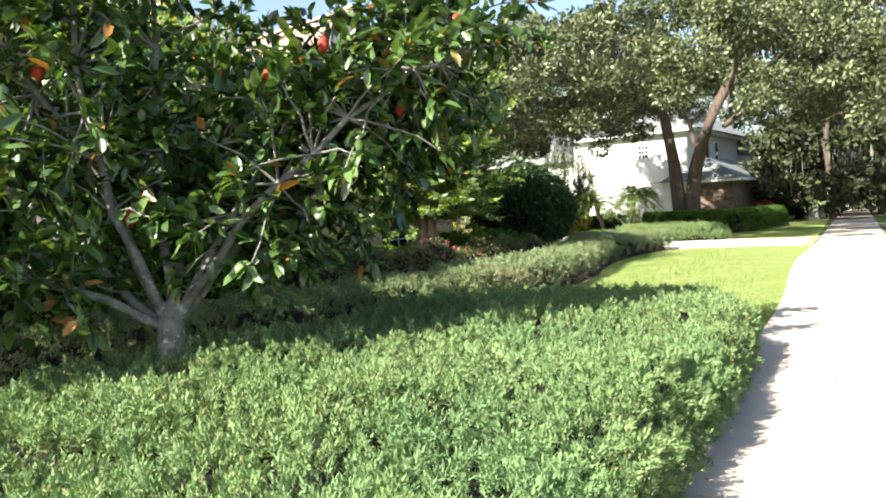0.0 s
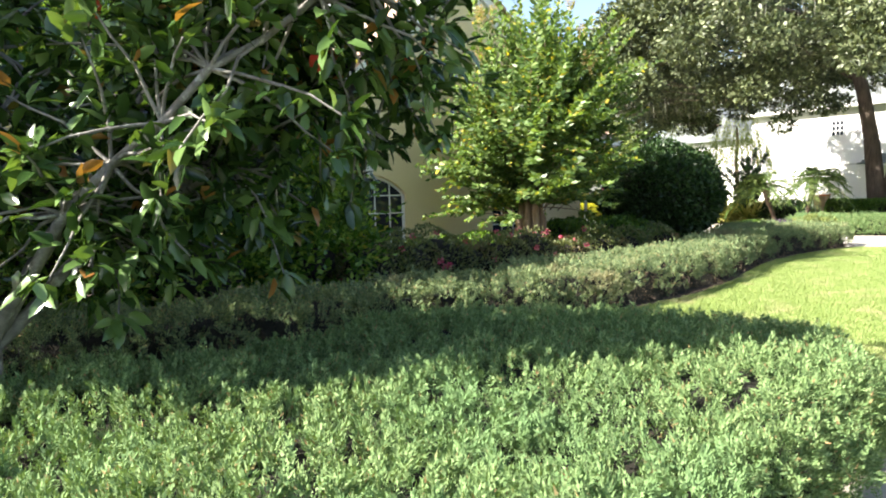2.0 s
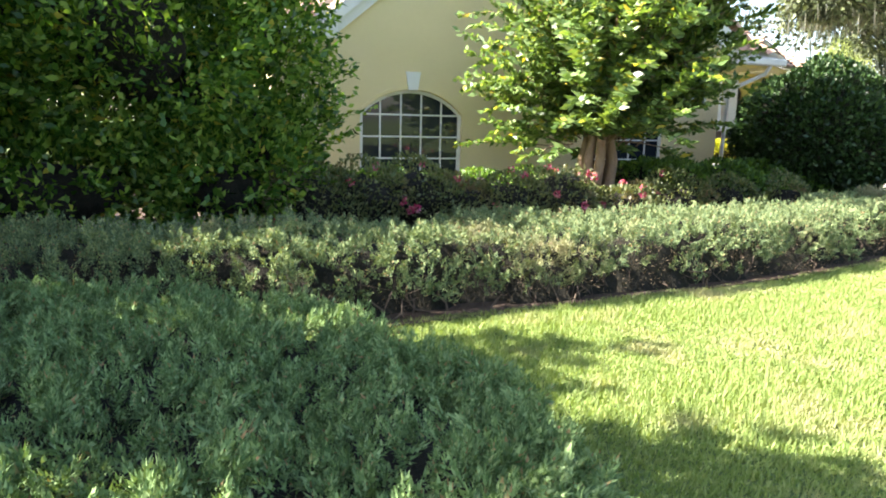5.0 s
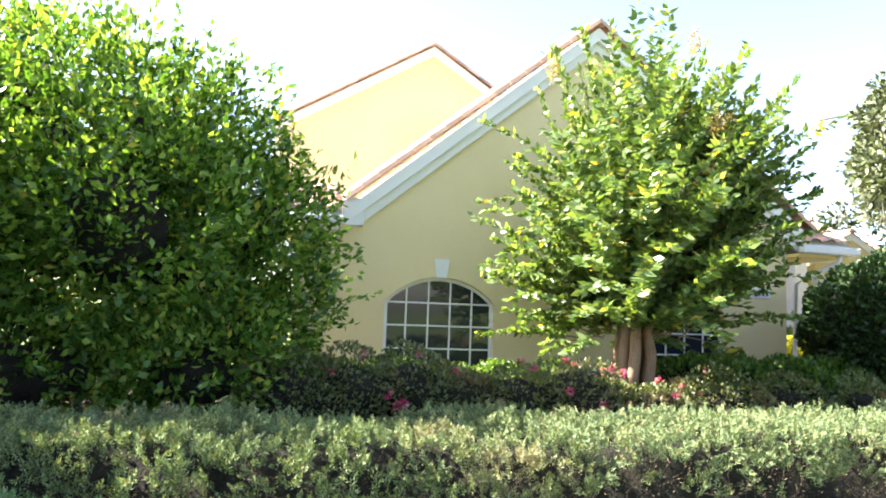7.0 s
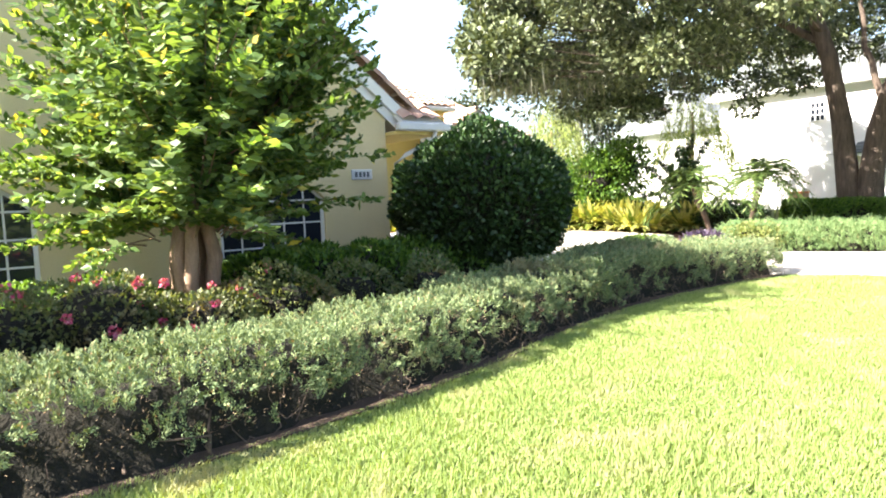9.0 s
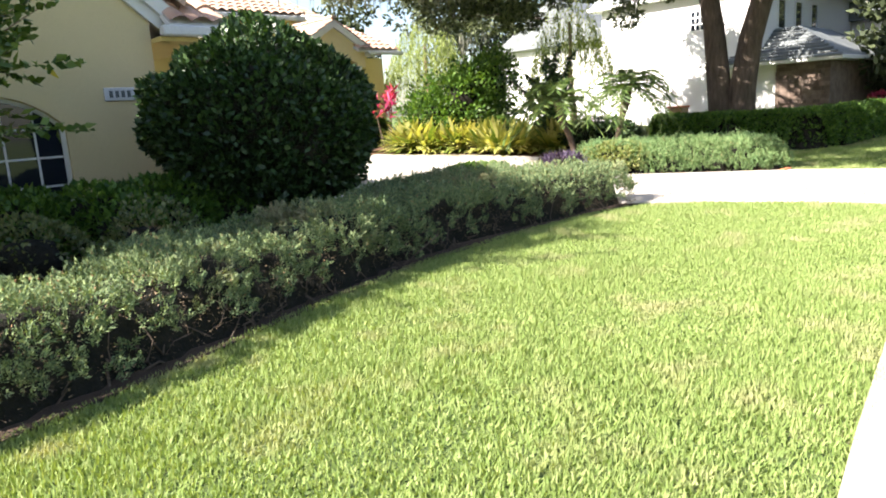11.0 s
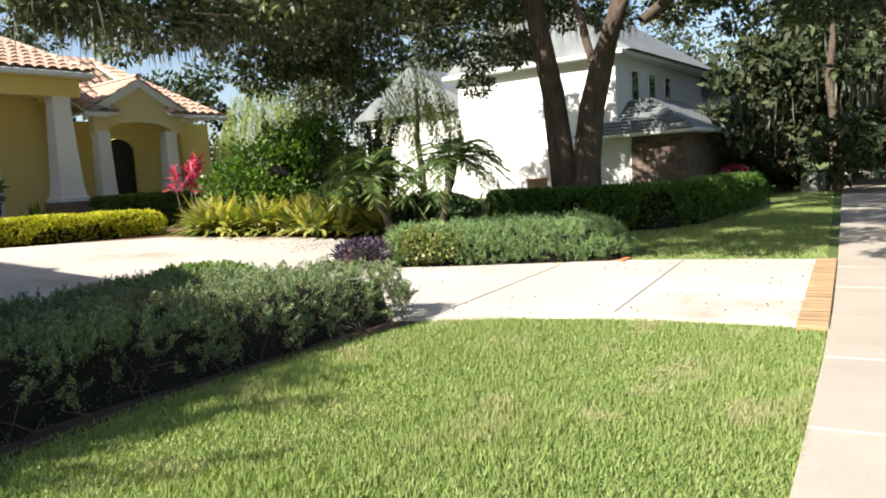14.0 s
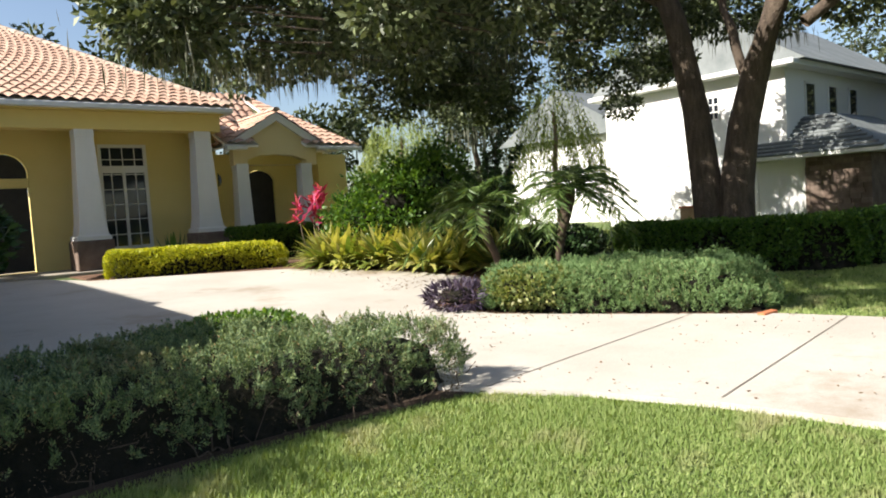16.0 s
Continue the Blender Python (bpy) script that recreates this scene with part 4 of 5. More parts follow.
# house number plate
plate = box(16.0, WY - 0.03, 1.92, 16.42, WY - 0.002, 2.1, 0.01)
pl = hpart("number_plate", plate, M["gutter"], "small grey plaque with raised numerals")
for i in range(4):
    hpart("numeral", box(16.07 + i * 0.08, WY - 0.038, 1.965, 16.115 + i * 0.08, WY - 0.029, 2.055), M["slate"], "", pl)


def roof_slope(name, a, b, c, d, mat, parent=None, tile=(0.30, 0.36), thick=0.05, label=""):
    """Rows of barrel tiles over the quad a (eave start), b (eave end), c, d (ridge): the tiles form one joined sheet."""
    a, b, c, d = (Vector(p) for p in (a, b, c, d))
    n = (b - a).cross(d - a).normalized()
    if n.z < 0:
        n = -n
    wide = max((b - a).length, (c - d).length)
    high = max((d - a).length, (c - b).length)
    nu, nv = max(2, int(wide / tile[0])), max(2, int(high / tile[1]))
    seg = 6
    V, F = [], []
    for j in range(nv):
        for half in (0, 1):
            v = (j + half) / nv
            for i in range(nu * seg + 1):
                u = i / (nu * seg)
                p = a.lerp(b, u).lerp(d.lerp(c, u), v)
                ph = (i % seg) / seg
                wav = abs(math.sin(math.pi * ph)) * 0.075
                V.append(p + n * (thick * (1 if half == 0 else 0.25) + wav + 0.02))
    row = nu * seg + 1
    for j in range(nv * 2 - 1):
        for i in range(row - 1):
            k = j * row + i
            F.append((k, k + 1, k + row + 1, k + row))
    bm = bmesh.new()
    vs = [bm.verts.new(v) for v in V]
    for f in F:
        bm.faces.new([vs[i] for i in f])
    hpart(name, bm, mat, label, parent)["kind"] = "stuff"
    # the deck below the tiles
    bm = bmesh.new()
    lo = [bm.verts.new(p - n * 0.06) for p in (a, b, c, d)]
    hi = [bm.verts.new(p + n * 0.012) for p in (a, b, c, d)]
    if (c - d).length < 1e-4:
        bm.free()
        bm = bmesh.new()
        lo = [bm.verts.new(p - n * 0.06) for p in (a, b, c)]
        hi = [bm.verts.new(p + n * 0.012) for p in (a, b, c)]
    bm.faces.new(lo), bm.faces.new(hi[::-1])
    for i in range(len(lo)):
        k = (i + 1) % len(lo)
        bm.faces.new((lo[i], hi[i], hi[k], lo[k]))
    bmesh.ops.recalc_face_normals(bm, faces=bm.faces)
    hpart("roof_deck", bm, M["trim"], "", parent)


def ridge_tiles(p, q, mat, r=0.11, step=0.33):
    """Half-round tiles laid one over the other along a ridge or rake, each a part."""
    p, q = Vector(p), Vector(q)
    n = max(1, int((q - p).length / step))
    d = (q - p).normalized()
    L = (q - p).length / n
    bm = bmesh.new()
    rows = []
    for k, (t, rad) in enumerate(((0, r), (L * 1.12, r * 0.86))):
        rows.append([bm.verts.new((rad * math.cos(a), t, rad * 0.8 * math.sin(a))) for a in np.linspace(math.pi, 0, 7)])
    for i in range(6):
        bm.faces.new((rows[0][i], rows[0][i + 1], rows[1][i + 1], rows[1][i]))
    bm.faces.new(rows[0])
    me = bpy.data.meshes.new("ridge_tile")
    bm.to_mesh(me), bm.free()
    me.materials.append(mat)
    turn = d.to_track_quat("Y", "Z").to_matrix().to_4x4()
    for i in range(n):
        put("ridge_tile", me, house, m=H0 @ Matrix.Translation(p + d * L * i) @ turn)


# the wing's roof: two slopes, with rake tiles along the gable
YB = 21.0
roof_slope("roof_tiles", (8.4, WY + 0.2, 2.85), (8.4, YB, 2.85), (RX, YB, RZ - 0.1), (RX, WY + 0.2, RZ - 0.1), M["tile_pale"])
roof_slope("roof_tiles", (17.5, WY + 0.2, 2.85), (17.5, YB, 2.85), (RX, YB, RZ - 0.1), (RX, WY + 0.2, RZ - 0.1), M["tile_pale"])
for s in (-1, 1):
    e = (GL if s < 0 else GR)
    low, high = (e, rake(e)), (RX, RZ)
    poly = [(e + s * 0.12, rake(e) - 0.12), (RX, RZ - 0.02), (RX, RZ - 0.26), (e + s * 0.12, rake(e) - 0.36)]
    hpart("rake_board", prism(poly, "y", WY - 0.16, WY - 0.002), M["trim"], "white sloping rake board")
    poly = [(e + s * 0.06, rake(e) - 0.30), (RX, RZ - 0.24), (RX, RZ - 0.42), (e + s * 0.06, rake(e) - 0.50)]
    hpart("frieze_board", prism(poly, "y", WY - 0.07, WY - 0.003), M["trim"])
    ridge_tiles((e + s * 0.2, WY - 0.06, rake(e) - 0.05), (RX, WY - 0.06, RZ + 0.05), M["tile"], 0.2)
ridge_tiles((RX, WY - 0.1, RZ + 0.03), (RX, YB, RZ - 0.05), M["tile"], 0.13)
# eave returns beside the gable, with gutters
hpart("corner_block", box(8.52, WY - 0.14, 2.80, 8.86, WY - 0.003, 3.25, 0.01), M["trim"])
roof_slope("roof_tiles", (7.25, WY - 0.35, 2.92), (8.5, WY - 0.35, 2.92), (8.5, WY + 0.5, 3.5), (7.6, WY + 0.5, 3.5), M["tile"])
roof_slope("roof_tiles", (16.9, WY - 0.35, 2.92), (17.85, WY - 0.35, 2.92), (17.5, WY + 0.6, 3.6), (16.9, WY + 0.6, 3.6), M["tile"])
hpart("gutter", box(7.2, WY - 0.5, 2.78, 8.52, WY - 0.34, 2.9, 0.02), M["gutter"], "white metal gutter")
hpart("gutter", box(16.75, WY - 0.5, 2.76, 17.95, WY - 0.34, 2.9, 0.02), M["gutter"], "white metal gutter")
hpart("gutter", box(17.8, WY - 0.338, 2.76, 17.95, YB, 2.9, 0.02), M["gutter"], "white metal gutter")
hpart("soffit", box(16.762, WY - 0.34, 2.70, 17.8, YB, 2.76), M["stucco_deep"])
hpart("soffit", box(7.2, WY - 0.34, 2.70, 8.5, WY - 0.003, 2.76), M["trim"])
pipe = tube([(17.6, WY - 0.42, 2.76), (17.55, WY - 0.35, 2.6), (17.1, WY - 0.12, 2.35), (16.92, WY - 0.06, 2.2), (16.9, WY - 0.05, 1.0), (16.9, WY - 0.05, 0.3)], [0.04] * 6, 8)
put("downpipe", mesh_np("downpipe", pipe[0] + np.array([-12.9, -WY, -0.3]), pipe[1], M["gutter"], True), house, "white bent downpipe")

# a higher gable further back
FG = (10.86, 7.95)
hpart("upper_gable_wall", prism([(7.3, 3.0), (14.4, 3.0), (14.4, 5.5), (FG[0], FG[1] - 0.12), (7.3, 5.6)], "y", 16.0, 16.3), M["stucco"])
for s, e, ez in ((-1, 7.2, 5.75), (1, 14.5, 5.65)):
    ridge_tiles((e, 15.95, ez), (FG[0], 15.95, FG[1]), M["tile"], 0.14)
    hpart("rake_board", prism([(e, ez - 0.04), (FG[0], FG[1] - 0.03), (FG[0], FG[1] - 0.25), (e, ez - 0.26)], "y", 15.9, 15.997), M["trim"])
    roof_slope("roof_tiles", (e, 16.1, ez - 0.1), (e, YB + 3, ez - 0.1), (FG[0], YB + 3, FG[1] - 0.1), (FG[0], 16.1, FG[1] - 0.1), M["tile_pale"])

# the entrance porch
PY, PZ = 20.6, 4.72
GF = 0.62                                      # porch floor
hpart("porch_floor", box(17.2, PY - 0.1, 0.2, 31.0, 24.0, GF, 0.02), M["concrete"])
hpart("back_wall", box(17.0, 22.6, GF - 0.3, 20.0, 22.85, 4.5), M["stucco_deep"])
winx = (22.82, 24.12)
hpart("back_wall", wall_with_holes([(20.0, GF), (26.2, GF), (26.2, 4.5), (20.0, 4.5)], [[(winx[0], 1.05), (winx[1], 1.05), (winx[1], 4.0), (winx[0], 4.0)], arch_outline(19.99 + 0.05, 21.1, GF + 0.02, 3.1, 3.75)], 22.6, 22.85), M["stucco_deep"])
hpart("beam", box(17.2, PY + 0.35, 4.2, 25.72, PY + 0.8, 4.66, 0.01), M["stucco_deep"], "yellow porch beam")
hpart("beam", box(25.3, PY + 0.81, 4.2, 25.72, 22.6, 4.66), M["stucco_deep"])
hpart("porch_ceiling", box(17.2, PY + 0.2, 4.662, 25.8, 22.6, 4.72), M["stucco_deep"])
hpart("gutter", box(17.2, PY - 0.12, 4.66, 25.95, PY + 0.03, 4.8, 0.02), M["gutter"], "grey-white eave gutter")
hpart("gutter", box(25.83, PY + 0.03, 4.66, 25.95, 24.5, 4.8, 0.02), M["gutter"])


def column(x, y, z0, z1, w0, w1, ped):
    top = new("column")
    top.parent = house
    bm = bmesh.new()
    n = 6
    rings = []
    for i, (z, w) in enumerate(((z0, w0 * 1.12), (z0 + 0.10, w0 * 1.12), (z0 + 0.14, w0 * 0.98), (z0 + 0.45, w0 * 0.86), (z1 - 0.2, w1), (z1 - 0.16, w1 * 1.05), (z1, w1 * 1.05))):
        rings.append([bm.verts.new((x + sx * w / 2, y + sy * w / 2, z)) for sx, sy in ((-1, -1), (1, -1), (1, 1), (-1, 1))])
    for a, b in zip(rings, rings[1:]):
        for i in range(4):
            bm.faces.new((a[i], a[(i + 1) % 4], b[(i + 1) % 4], b[i]))
    bm.faces.new(rings[0][::-1]), bm.faces.new(rings[-1])
    hpart("shaft", bm, M["trim"], "white tapered square column", top)
    if ped:
        hpart("pedestal", box(x - w0 * 0.62, y - w0 * 0.62, ped, x + w0 * 0.62, y + w0 * 0.62, z0 - 0.002, 0.02), M["stone"], "stone pedestal", top)
    return top


for cx in (22.15, 25.2):
    column(cx, 21.2, 1.38, 4.2, 0.72, 0.44, GF)


def sash_window(x0, x1, z0, z1, y, cols, rows, split=None, name="window"):
    top = new(name)
    top.parent = house
    bm = bmesh.new()
    for a in ((x0, z0, x0 + 0.09, z1), (x1 - 0.09, z0, x1, z1), (x0 + 0.09, z0, x1 - 0.09, z0 + 0.09), (x0 + 0.09, z1 - 0.09, x1 - 0.09, z1)):
        box(a[0], y, a[1], a[2], y + 0.1, a[3], bm=bm)
    if split:
        box(x0 + 0.09, y, split - 0.1, x1 - 0.09, y + 0.1, split + 0.1, bm=bm)
    mid = (x0 + x1) / 2
    box(mid - 0.04, y + 0.01, z0 + 0.09, mid + 0.04, y + 0.09, (split or z1) - 0.1, bm=bm)
    hpart("window_frame", bm, M["trim"], "white window frame", top)
    hpart("pane", box(x0 + 0.05, y + 0.05, z0 + 0.05, x1 - 0.05, y + 0.056, z1 - 0.05), M["glass"], "dark window glass", top)
    for i in range(1, cols):
        px = x0 + (x1 - x0) * i / cols
        hpart("muntin", box(px - 0.012, y + 0.03, z0 + 0.09, px + 0.012, y + 0.049, z1 - 0.09), M["trim"], parent=top)
    for j in range(1, rows):
        pz = z0 + (z1 - z0) * j / rows
        hpart("muntin", box(x0 + 0.09, y + 0.031, pz - 0.012, x1 - 0.09, y + 0.048, pz + 0.012), M["trim"], parent=top)


sash_window(winx[0], winx[1], 1.05, 4.0, 22.57, 4, 7, 3.3)
hpart("door", prism(arch_outline(20.08, 21.06, GF + 0.04, 3.08, 3.7), "y", 22.66, 22.72), M["dark_glass_frame"], "dark arched front door in the porch's shade")
hpart("door_beam", box(20.05, 22.605, 2.85, 21.09, 22.655, 3.1), M["stucco_deep"])
# hipped tile roof over the porch and the main block
apex_l, apex_r = (17.5, 27.5, 8.3), (20.9, 27.5, 8.3)
roof_slope("roof_tiles", (16.0, PY, PZ + 0.08), (25.95, PY, PZ + 0.08), apex_r, (16.0, 27.5, 8.3), M["tile"])
roof_slope("roof_tiles", (25.95, PY, PZ + 0.08), (25.95, 34.5, PZ + 0.08), apex_r, apex_r, M["tile"])
ridge_tiles((25.95, PY, PZ + 0.16), (apex_r[0], apex_r[1], apex_r[2] + 0.1), M["tile_pale"], 0.13)

# the small gabled porch beside it
SY = 21.55
hpart("back_wall", wall_with_holes([(25.73, GF), (31.0, GF), (31.0, 3.75), (25.73, 3.75)], [arch_outline(27.2, 28.2, GF + 0.01, 2.95, 3.25)], 22.86, 23.1), M["stucco_deep"])
hpart("porch_gable", wall_with_holes([(26.3, 3.3), (29.1, 3.3), (29.1, 3.95), (27.75, 4.75), (26.3, 3.95)], [[(26.72, 3.302), (28.75, 3.302), (28.72, 3.45), (28.3, 3.58), (27.75, 3.63), (27.1, 3.58), (26.75, 3.45)]], SY, SY + 0.3), M["stucco"])
for cx in (26.55, 28.7):
    column(cx, SY + 0.15, 1.2, 3.34, 0.5, 0.36, GF)
hpart("door", prism(arch_outline(27.22, 28.18, GF + 0.03, 2.93, 3.23), "y", 22.92, 22.98), M["dark_glass_frame"], "dark iron double door")
for s, e in ((-1, 26.0), (1, 29.5)):
    hpart("rake_board", prism([(e, 3.83), (27.75, 4.86), (27.75, 4.66), (e, 3.62)], "y", SY - 0.1, SY - 0.002), M["trim"])
    roof_slope("roof_tiles", (e, SY - 0.12, 3.85), (e, 24.5, 3.85), (27.75, 24.5, 4.88), (27.75, SY - 0.12, 4.88), M["tile"])
ridge_tiles((27.75, SY - 0.15, 4.97), (27.75, 24.5, 4.97), M["tile_pale"], 0.12)
roof_slope("roof_tiles", (25.96, SY - 0.3, 3.86), (27.0, SY - 0.3, 3.86), (27.0, 24.5, 5.5), (25.96, 24.5, 5.5), M["tile"])
roof_slope("roof_tiles", (28.6, SY - 0.3, 3.86), (30.5, SY - 0.3, 3.86), (28.4, 25.5, 6.1), (28.4, 25.5, 6.1), M["tile"])
roof_slope("roof_tiles", (30.5, SY - 0.3, 3.86), (30.5, 29.5, 3.86), (28.4, 25.5, 6.1), (28.4, 25.5, 6.1), M["tile"])
roof_slope("roof_tiles", (25.5, SY + 2.6, 4.9), (28.6, SY + 2.6, 4.9), (28.4, 25.5, 6.1), (25.5, 25.5, 6.1), M["tile"])
hpart("gutter", box(25.96, SY - 0.42, 3.72, 26.6, SY - 0.29, 3.84, 0.02), M["gutter"])
hpart("gutter", box(29.0, SY - 0.42, 3.72, 30.6, SY - 0.29, 3.84, 0.02), M["gutter"])
hpart("side_wall", box(29.5, 22.2, 0.2, 29.7, 30.0, 3.75), M["stucco_deep"])

bm = bmesh.new()
bmesh.ops.create_cone(bm, cap_ends=True, segments=24, radius1=0.26, radius2=0.26, depth=0.03, matrix=pose(26.15, 22.84, 2.95, 90))
hpart("round_window", bm, M["glass"], "small dark round window")

# ---------------------------------------------------------------- the white neighbour house
NX, NZ = 41.6, 0.45
white_house = thing("white_house", NX, 15.0, NZ, "two-storey white stucco house with grey tile roofs and a garage", "house")
H1 = Matrix.Translation((-NX, -15.0, -NZ))


def npart(name, bm, mat, label="", parent=None):
    bmesh.ops.transform(bm, matrix=H1, verts=bm.verts)
    return part(name, bm, mat, parent or white_house, label)


npart("main_wall", box(NX, 12.2, NZ - 0.4, NX + 11, 19.5, 5.55), M["white"])
npart("garage_wall", box(NX - 0.02, 11.6, NZ - 0.4, NX + 8, 12.198, 2.75), M["white"])
npart("eave", box(NX - 0.5, 11.7, 5.55, NX + 11.5, 20.0, 5.72, 0.02), M["trim"], "white eave board")
npart("roof", prism([(11.5, 5.725), (20.2, 5.725), (15.9, 8.7)], "x", NX - 0.1, NX + 11.6), M["slate"])
npart("back_wing", box(NX + 11.002, 10.8, NZ - 0.4, NX + 16, 18, 4.6), M["white"])
npart("back_wing_roof", prism([(10.3, 4.605), (18.5, 4.605), (14.4, 6.6)], "x", NX + 10.6, NX + 16.4), M["slate"])


def garage_door(y0, y1, z1):
    top = new("garage_door")
    top.parent = white_house
    n = 4
    for i in range(n):
        z0 = NZ + (z1 - NZ) * i / n
        npart("panel", box(NX - 0.03, y0, z0 + 0.008, NX - 0.0215, y1, z0 + (z1 - NZ) / n - 0.008), M["trim"], "", top)
    for a in ((y0 - 0.1, NZ, y0 - 0.003, z1 + 0.1), (y1 + 0.003, NZ, y1 + 0.1, z1 + 0.1), (y0 - 0.003, z1 + 0.003, y1 + 0.003, z1 + 0.1)):
        npart("door_frame", box(NX - 0.06, a[0], a[1], NX - 0.021, a[2], a[3]), M["trim"], "", top)


# dark strip for the shade line over the recessed door, put in as colour
npart("door_seal", box(NX - 0.032, 13.9, 2.64, NX - 0.0302, 18.15, 2.665), M["slate"])
garage_door(13.9, 18.15, 2.66)
garage_door(11.75, 13.2, 2.5)
npart("stone_pier", box(NX - 0.15, 9.65, NZ - 0.4, NX + 6, 11.58, 2.5), M["stone"])
r_ = np.random.default_rng(9)
for j in range(13):
    z0 = NZ + j * 0.158
    yy = 9.62
    while yy < 11.5:
        w = min(r_.uniform(0.2, 0.5), 11.6 - yy)
        npart("stone", box(NX - 0.15 - r_.uniform(0.02, 0.06), yy + 0.01, z0 + 0.008, NX - 0.151, yy + w - 0.01, z0 + 0.15), M["stone"])
        yy += w
# low hipped roof over the garage
bm = bmesh.new()
e = [bm.verts.new(p) for p in ((NX - 0.75, 9.1, 2.62), (NX - 0.75, 13.6, 2.62), (NX + 7, 13.6, 2.62), (NX + 7, 9.1, 2.62))]
t = [bm.verts.new(p) for p in ((NX + 1.3, 11.3, 3.95), (NX + 1.3, 12.19, 3.95), (NX + 5, 12.19, 3.95), (NX + 5, 11.3, 3.95))]
bm.faces.new(e[::-1])
for i in range(4):
    bm.faces.new((e[i], e[(i + 1) % 4], t[(i + 1) % 4], t[i]))
bm.faces.new(t)
npart("garage_roof", bm, M["slate"], "grey tile hipped garage roof")
npart("fascia", box(NX - 0.8, 9.05, 2.47, NX + 7, 13.65, 2.615, 0.02), M["trim"])
# tile courses on the garage roof
for j in range(10):
    f0 = j / 10
    a0 = Vector((NX - 0.77, 9.08, 2.63)).lerp(Vector((NX + 1.3, 11.3, 3.96)), f0)
    b0 = Vector((NX - 0.77, 13.6, 2.63)).lerp(Vector((NX + 1.3, 12.19, 3.96)), f0)
    v, f = tube([a0, b0], [0.06, 0.06], 5)
    put("tile_course", mesh_np("tile_course", v - np.array([NX, 15.0, NZ]), f, M["slate"]), white_house)


def small_window(y0, y1, z0, z1, x, cols=3, rows=3):
    top = new("window")
    top.parent = white_house
    npart("pane", box(x - 0.02, y0, z0, x - 0.004, y1, z1), M["glass"], "", top)
    for i in range(cols + 1):
        py = y0 + (y1 - y0) * i / cols
        npart("muntin", box(x - 0.04, py - 0.025, z0, x - 0.021, py + 0.025, z1), M["trim"], "", top)
    for j in range(rows + 1):
        pz = z0 + (z1 - z0) * j / rows
        npart("muntin", box(x - 0.045, y0, pz - 0.025, x - 0.0215, y1, pz + 0.025), M["trim"], "", top)


small_window(14.55, 15.15, 4.15, 4.95, NX)
for i in range(3):
    top = new("window")
    top.parent = white_house
    x0 = NX + 1.5 + i * 1.9
    npart("pane", box(x0, 12.18, 4.0, x0 + 0.7, 12.196, 5.1), M["glass"], "", top)
    for a in ((x0 - 0.08, 3.92, x0, 5.18), (x0 + 0.7, 3.92, x0 + 0.78, 5.18), (x0, 5.1, x0 + 0.7, 5.18), (x0, 3.92, x0 + 0.7, 4.0)):
        npart("window_frame", box(a[0], 12.15, a[1], a[2], 12.197, a[3]), M["trim"], "", top)
# lower wing seen between the trees
npart("far_wing", box(NX + 3, 20.5, NZ - 0.3, NX + 9, 28.0, 4.6), M["white"])
npart("far_wing_roof", prism([(20.2, 4.605), (28.4, 4.605), (24.3, 7.0)], "x", NX + 2.5, NX + 9.5), M["slate"])

# ---------------------------------------------------------------- planting round the drive
GRP = "shrubs round the driveway"


def box_hedge(name, label, x0, y0, x1, y1, w, h, mat, seed, count, size=0.05):
    """A clipped hedge between two points."""
    r = np.random.default_rng(seed)
    a, b = np.array([x0, y0]), np.array([x1, y1])
    d = unit(b - a)
    n = np.array([-d[1], d[0]]) * w / 2
    poly = [tuple(a + n), tuple(a - n), tuple(b - n), tuple(b + n)]
    hf = mound(poly, h, min(w / 2, 0.22), seed, 0.025, 5.0)
    top = thing(name, 0, 0, 0, label, "hedge", kind="stuff")
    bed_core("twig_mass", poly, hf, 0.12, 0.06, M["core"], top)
    P, N = bed_points(poly, hf, count, r, 6.0)
    V, F = sprays(P, N, 3, size, size * 0.5, r, spread=1.2, up=0.1)
    stuff_mesh("foliage", V, F, mat, top)


box_hedge("golden_hedge", "low clipped golden-yellow hedge along the driveway", 21.8, 18.72, 25.7, 17.6, 1.05, 0.58, M["yellow_leaf"], 81, 9000, 0.06)
box_hedge("box_hedge", "clipped dark green hedge in front of the house", 25.4, 20.0, 28.6, 20.0, 1.0, 0.9, M["hedge_leaf"], 82, 6000, 0.07)
box_hedge("dark_hedge", "dark green clipped hedge before the oak", 28.9, 9.9, 32.3, 6.9, 1.3, 0.95, M["hedge_leaf"], 83, 8000, 0.08)
box_hedge("dark_hedge", "dark green clipped hedge at the lawn's edge", 32.2, 6.95, 39.3, 7.0, 1.3, 0.95, M["hedge_leaf"], 84, 9000, 0.08)


def island_juniper():
    poly = [(24.3, 8.9), (24.75, 7.9), (25.4, 7.0), (26.05, 6.0), (26.7, 5.75), (27.6, 6.3), (28.3, 7.2), (28.0, 8.6), (26.6, 9.4), (25.2, 9.7)]
    juniper_bed("island_juniper", "mounded blue-green juniper beside the driveway", poly, 0.52, 0.5, 91, 1900, 14, 0.10, 0.015, M["juniper"], lump=0.07)
    leaf_bush("variegated_shrub", "low rounded green and cream shrub beside the driveway", "shrub", [((25.1, 8.6, 0.33), (0.75, 0.75, 0.32))], 5000, 0.07, 0.04, M["varieg"], 92)
    leaf_bush("purple_plant", "low dark purple-leaved plant at the driveway's edge", "plant", [((24.3, 9.35, 0.28), (0.45, 0.5, 0.2))], 900, 0.13, 0.03, M["purple"], 93, core=0.6)


island_juniper()


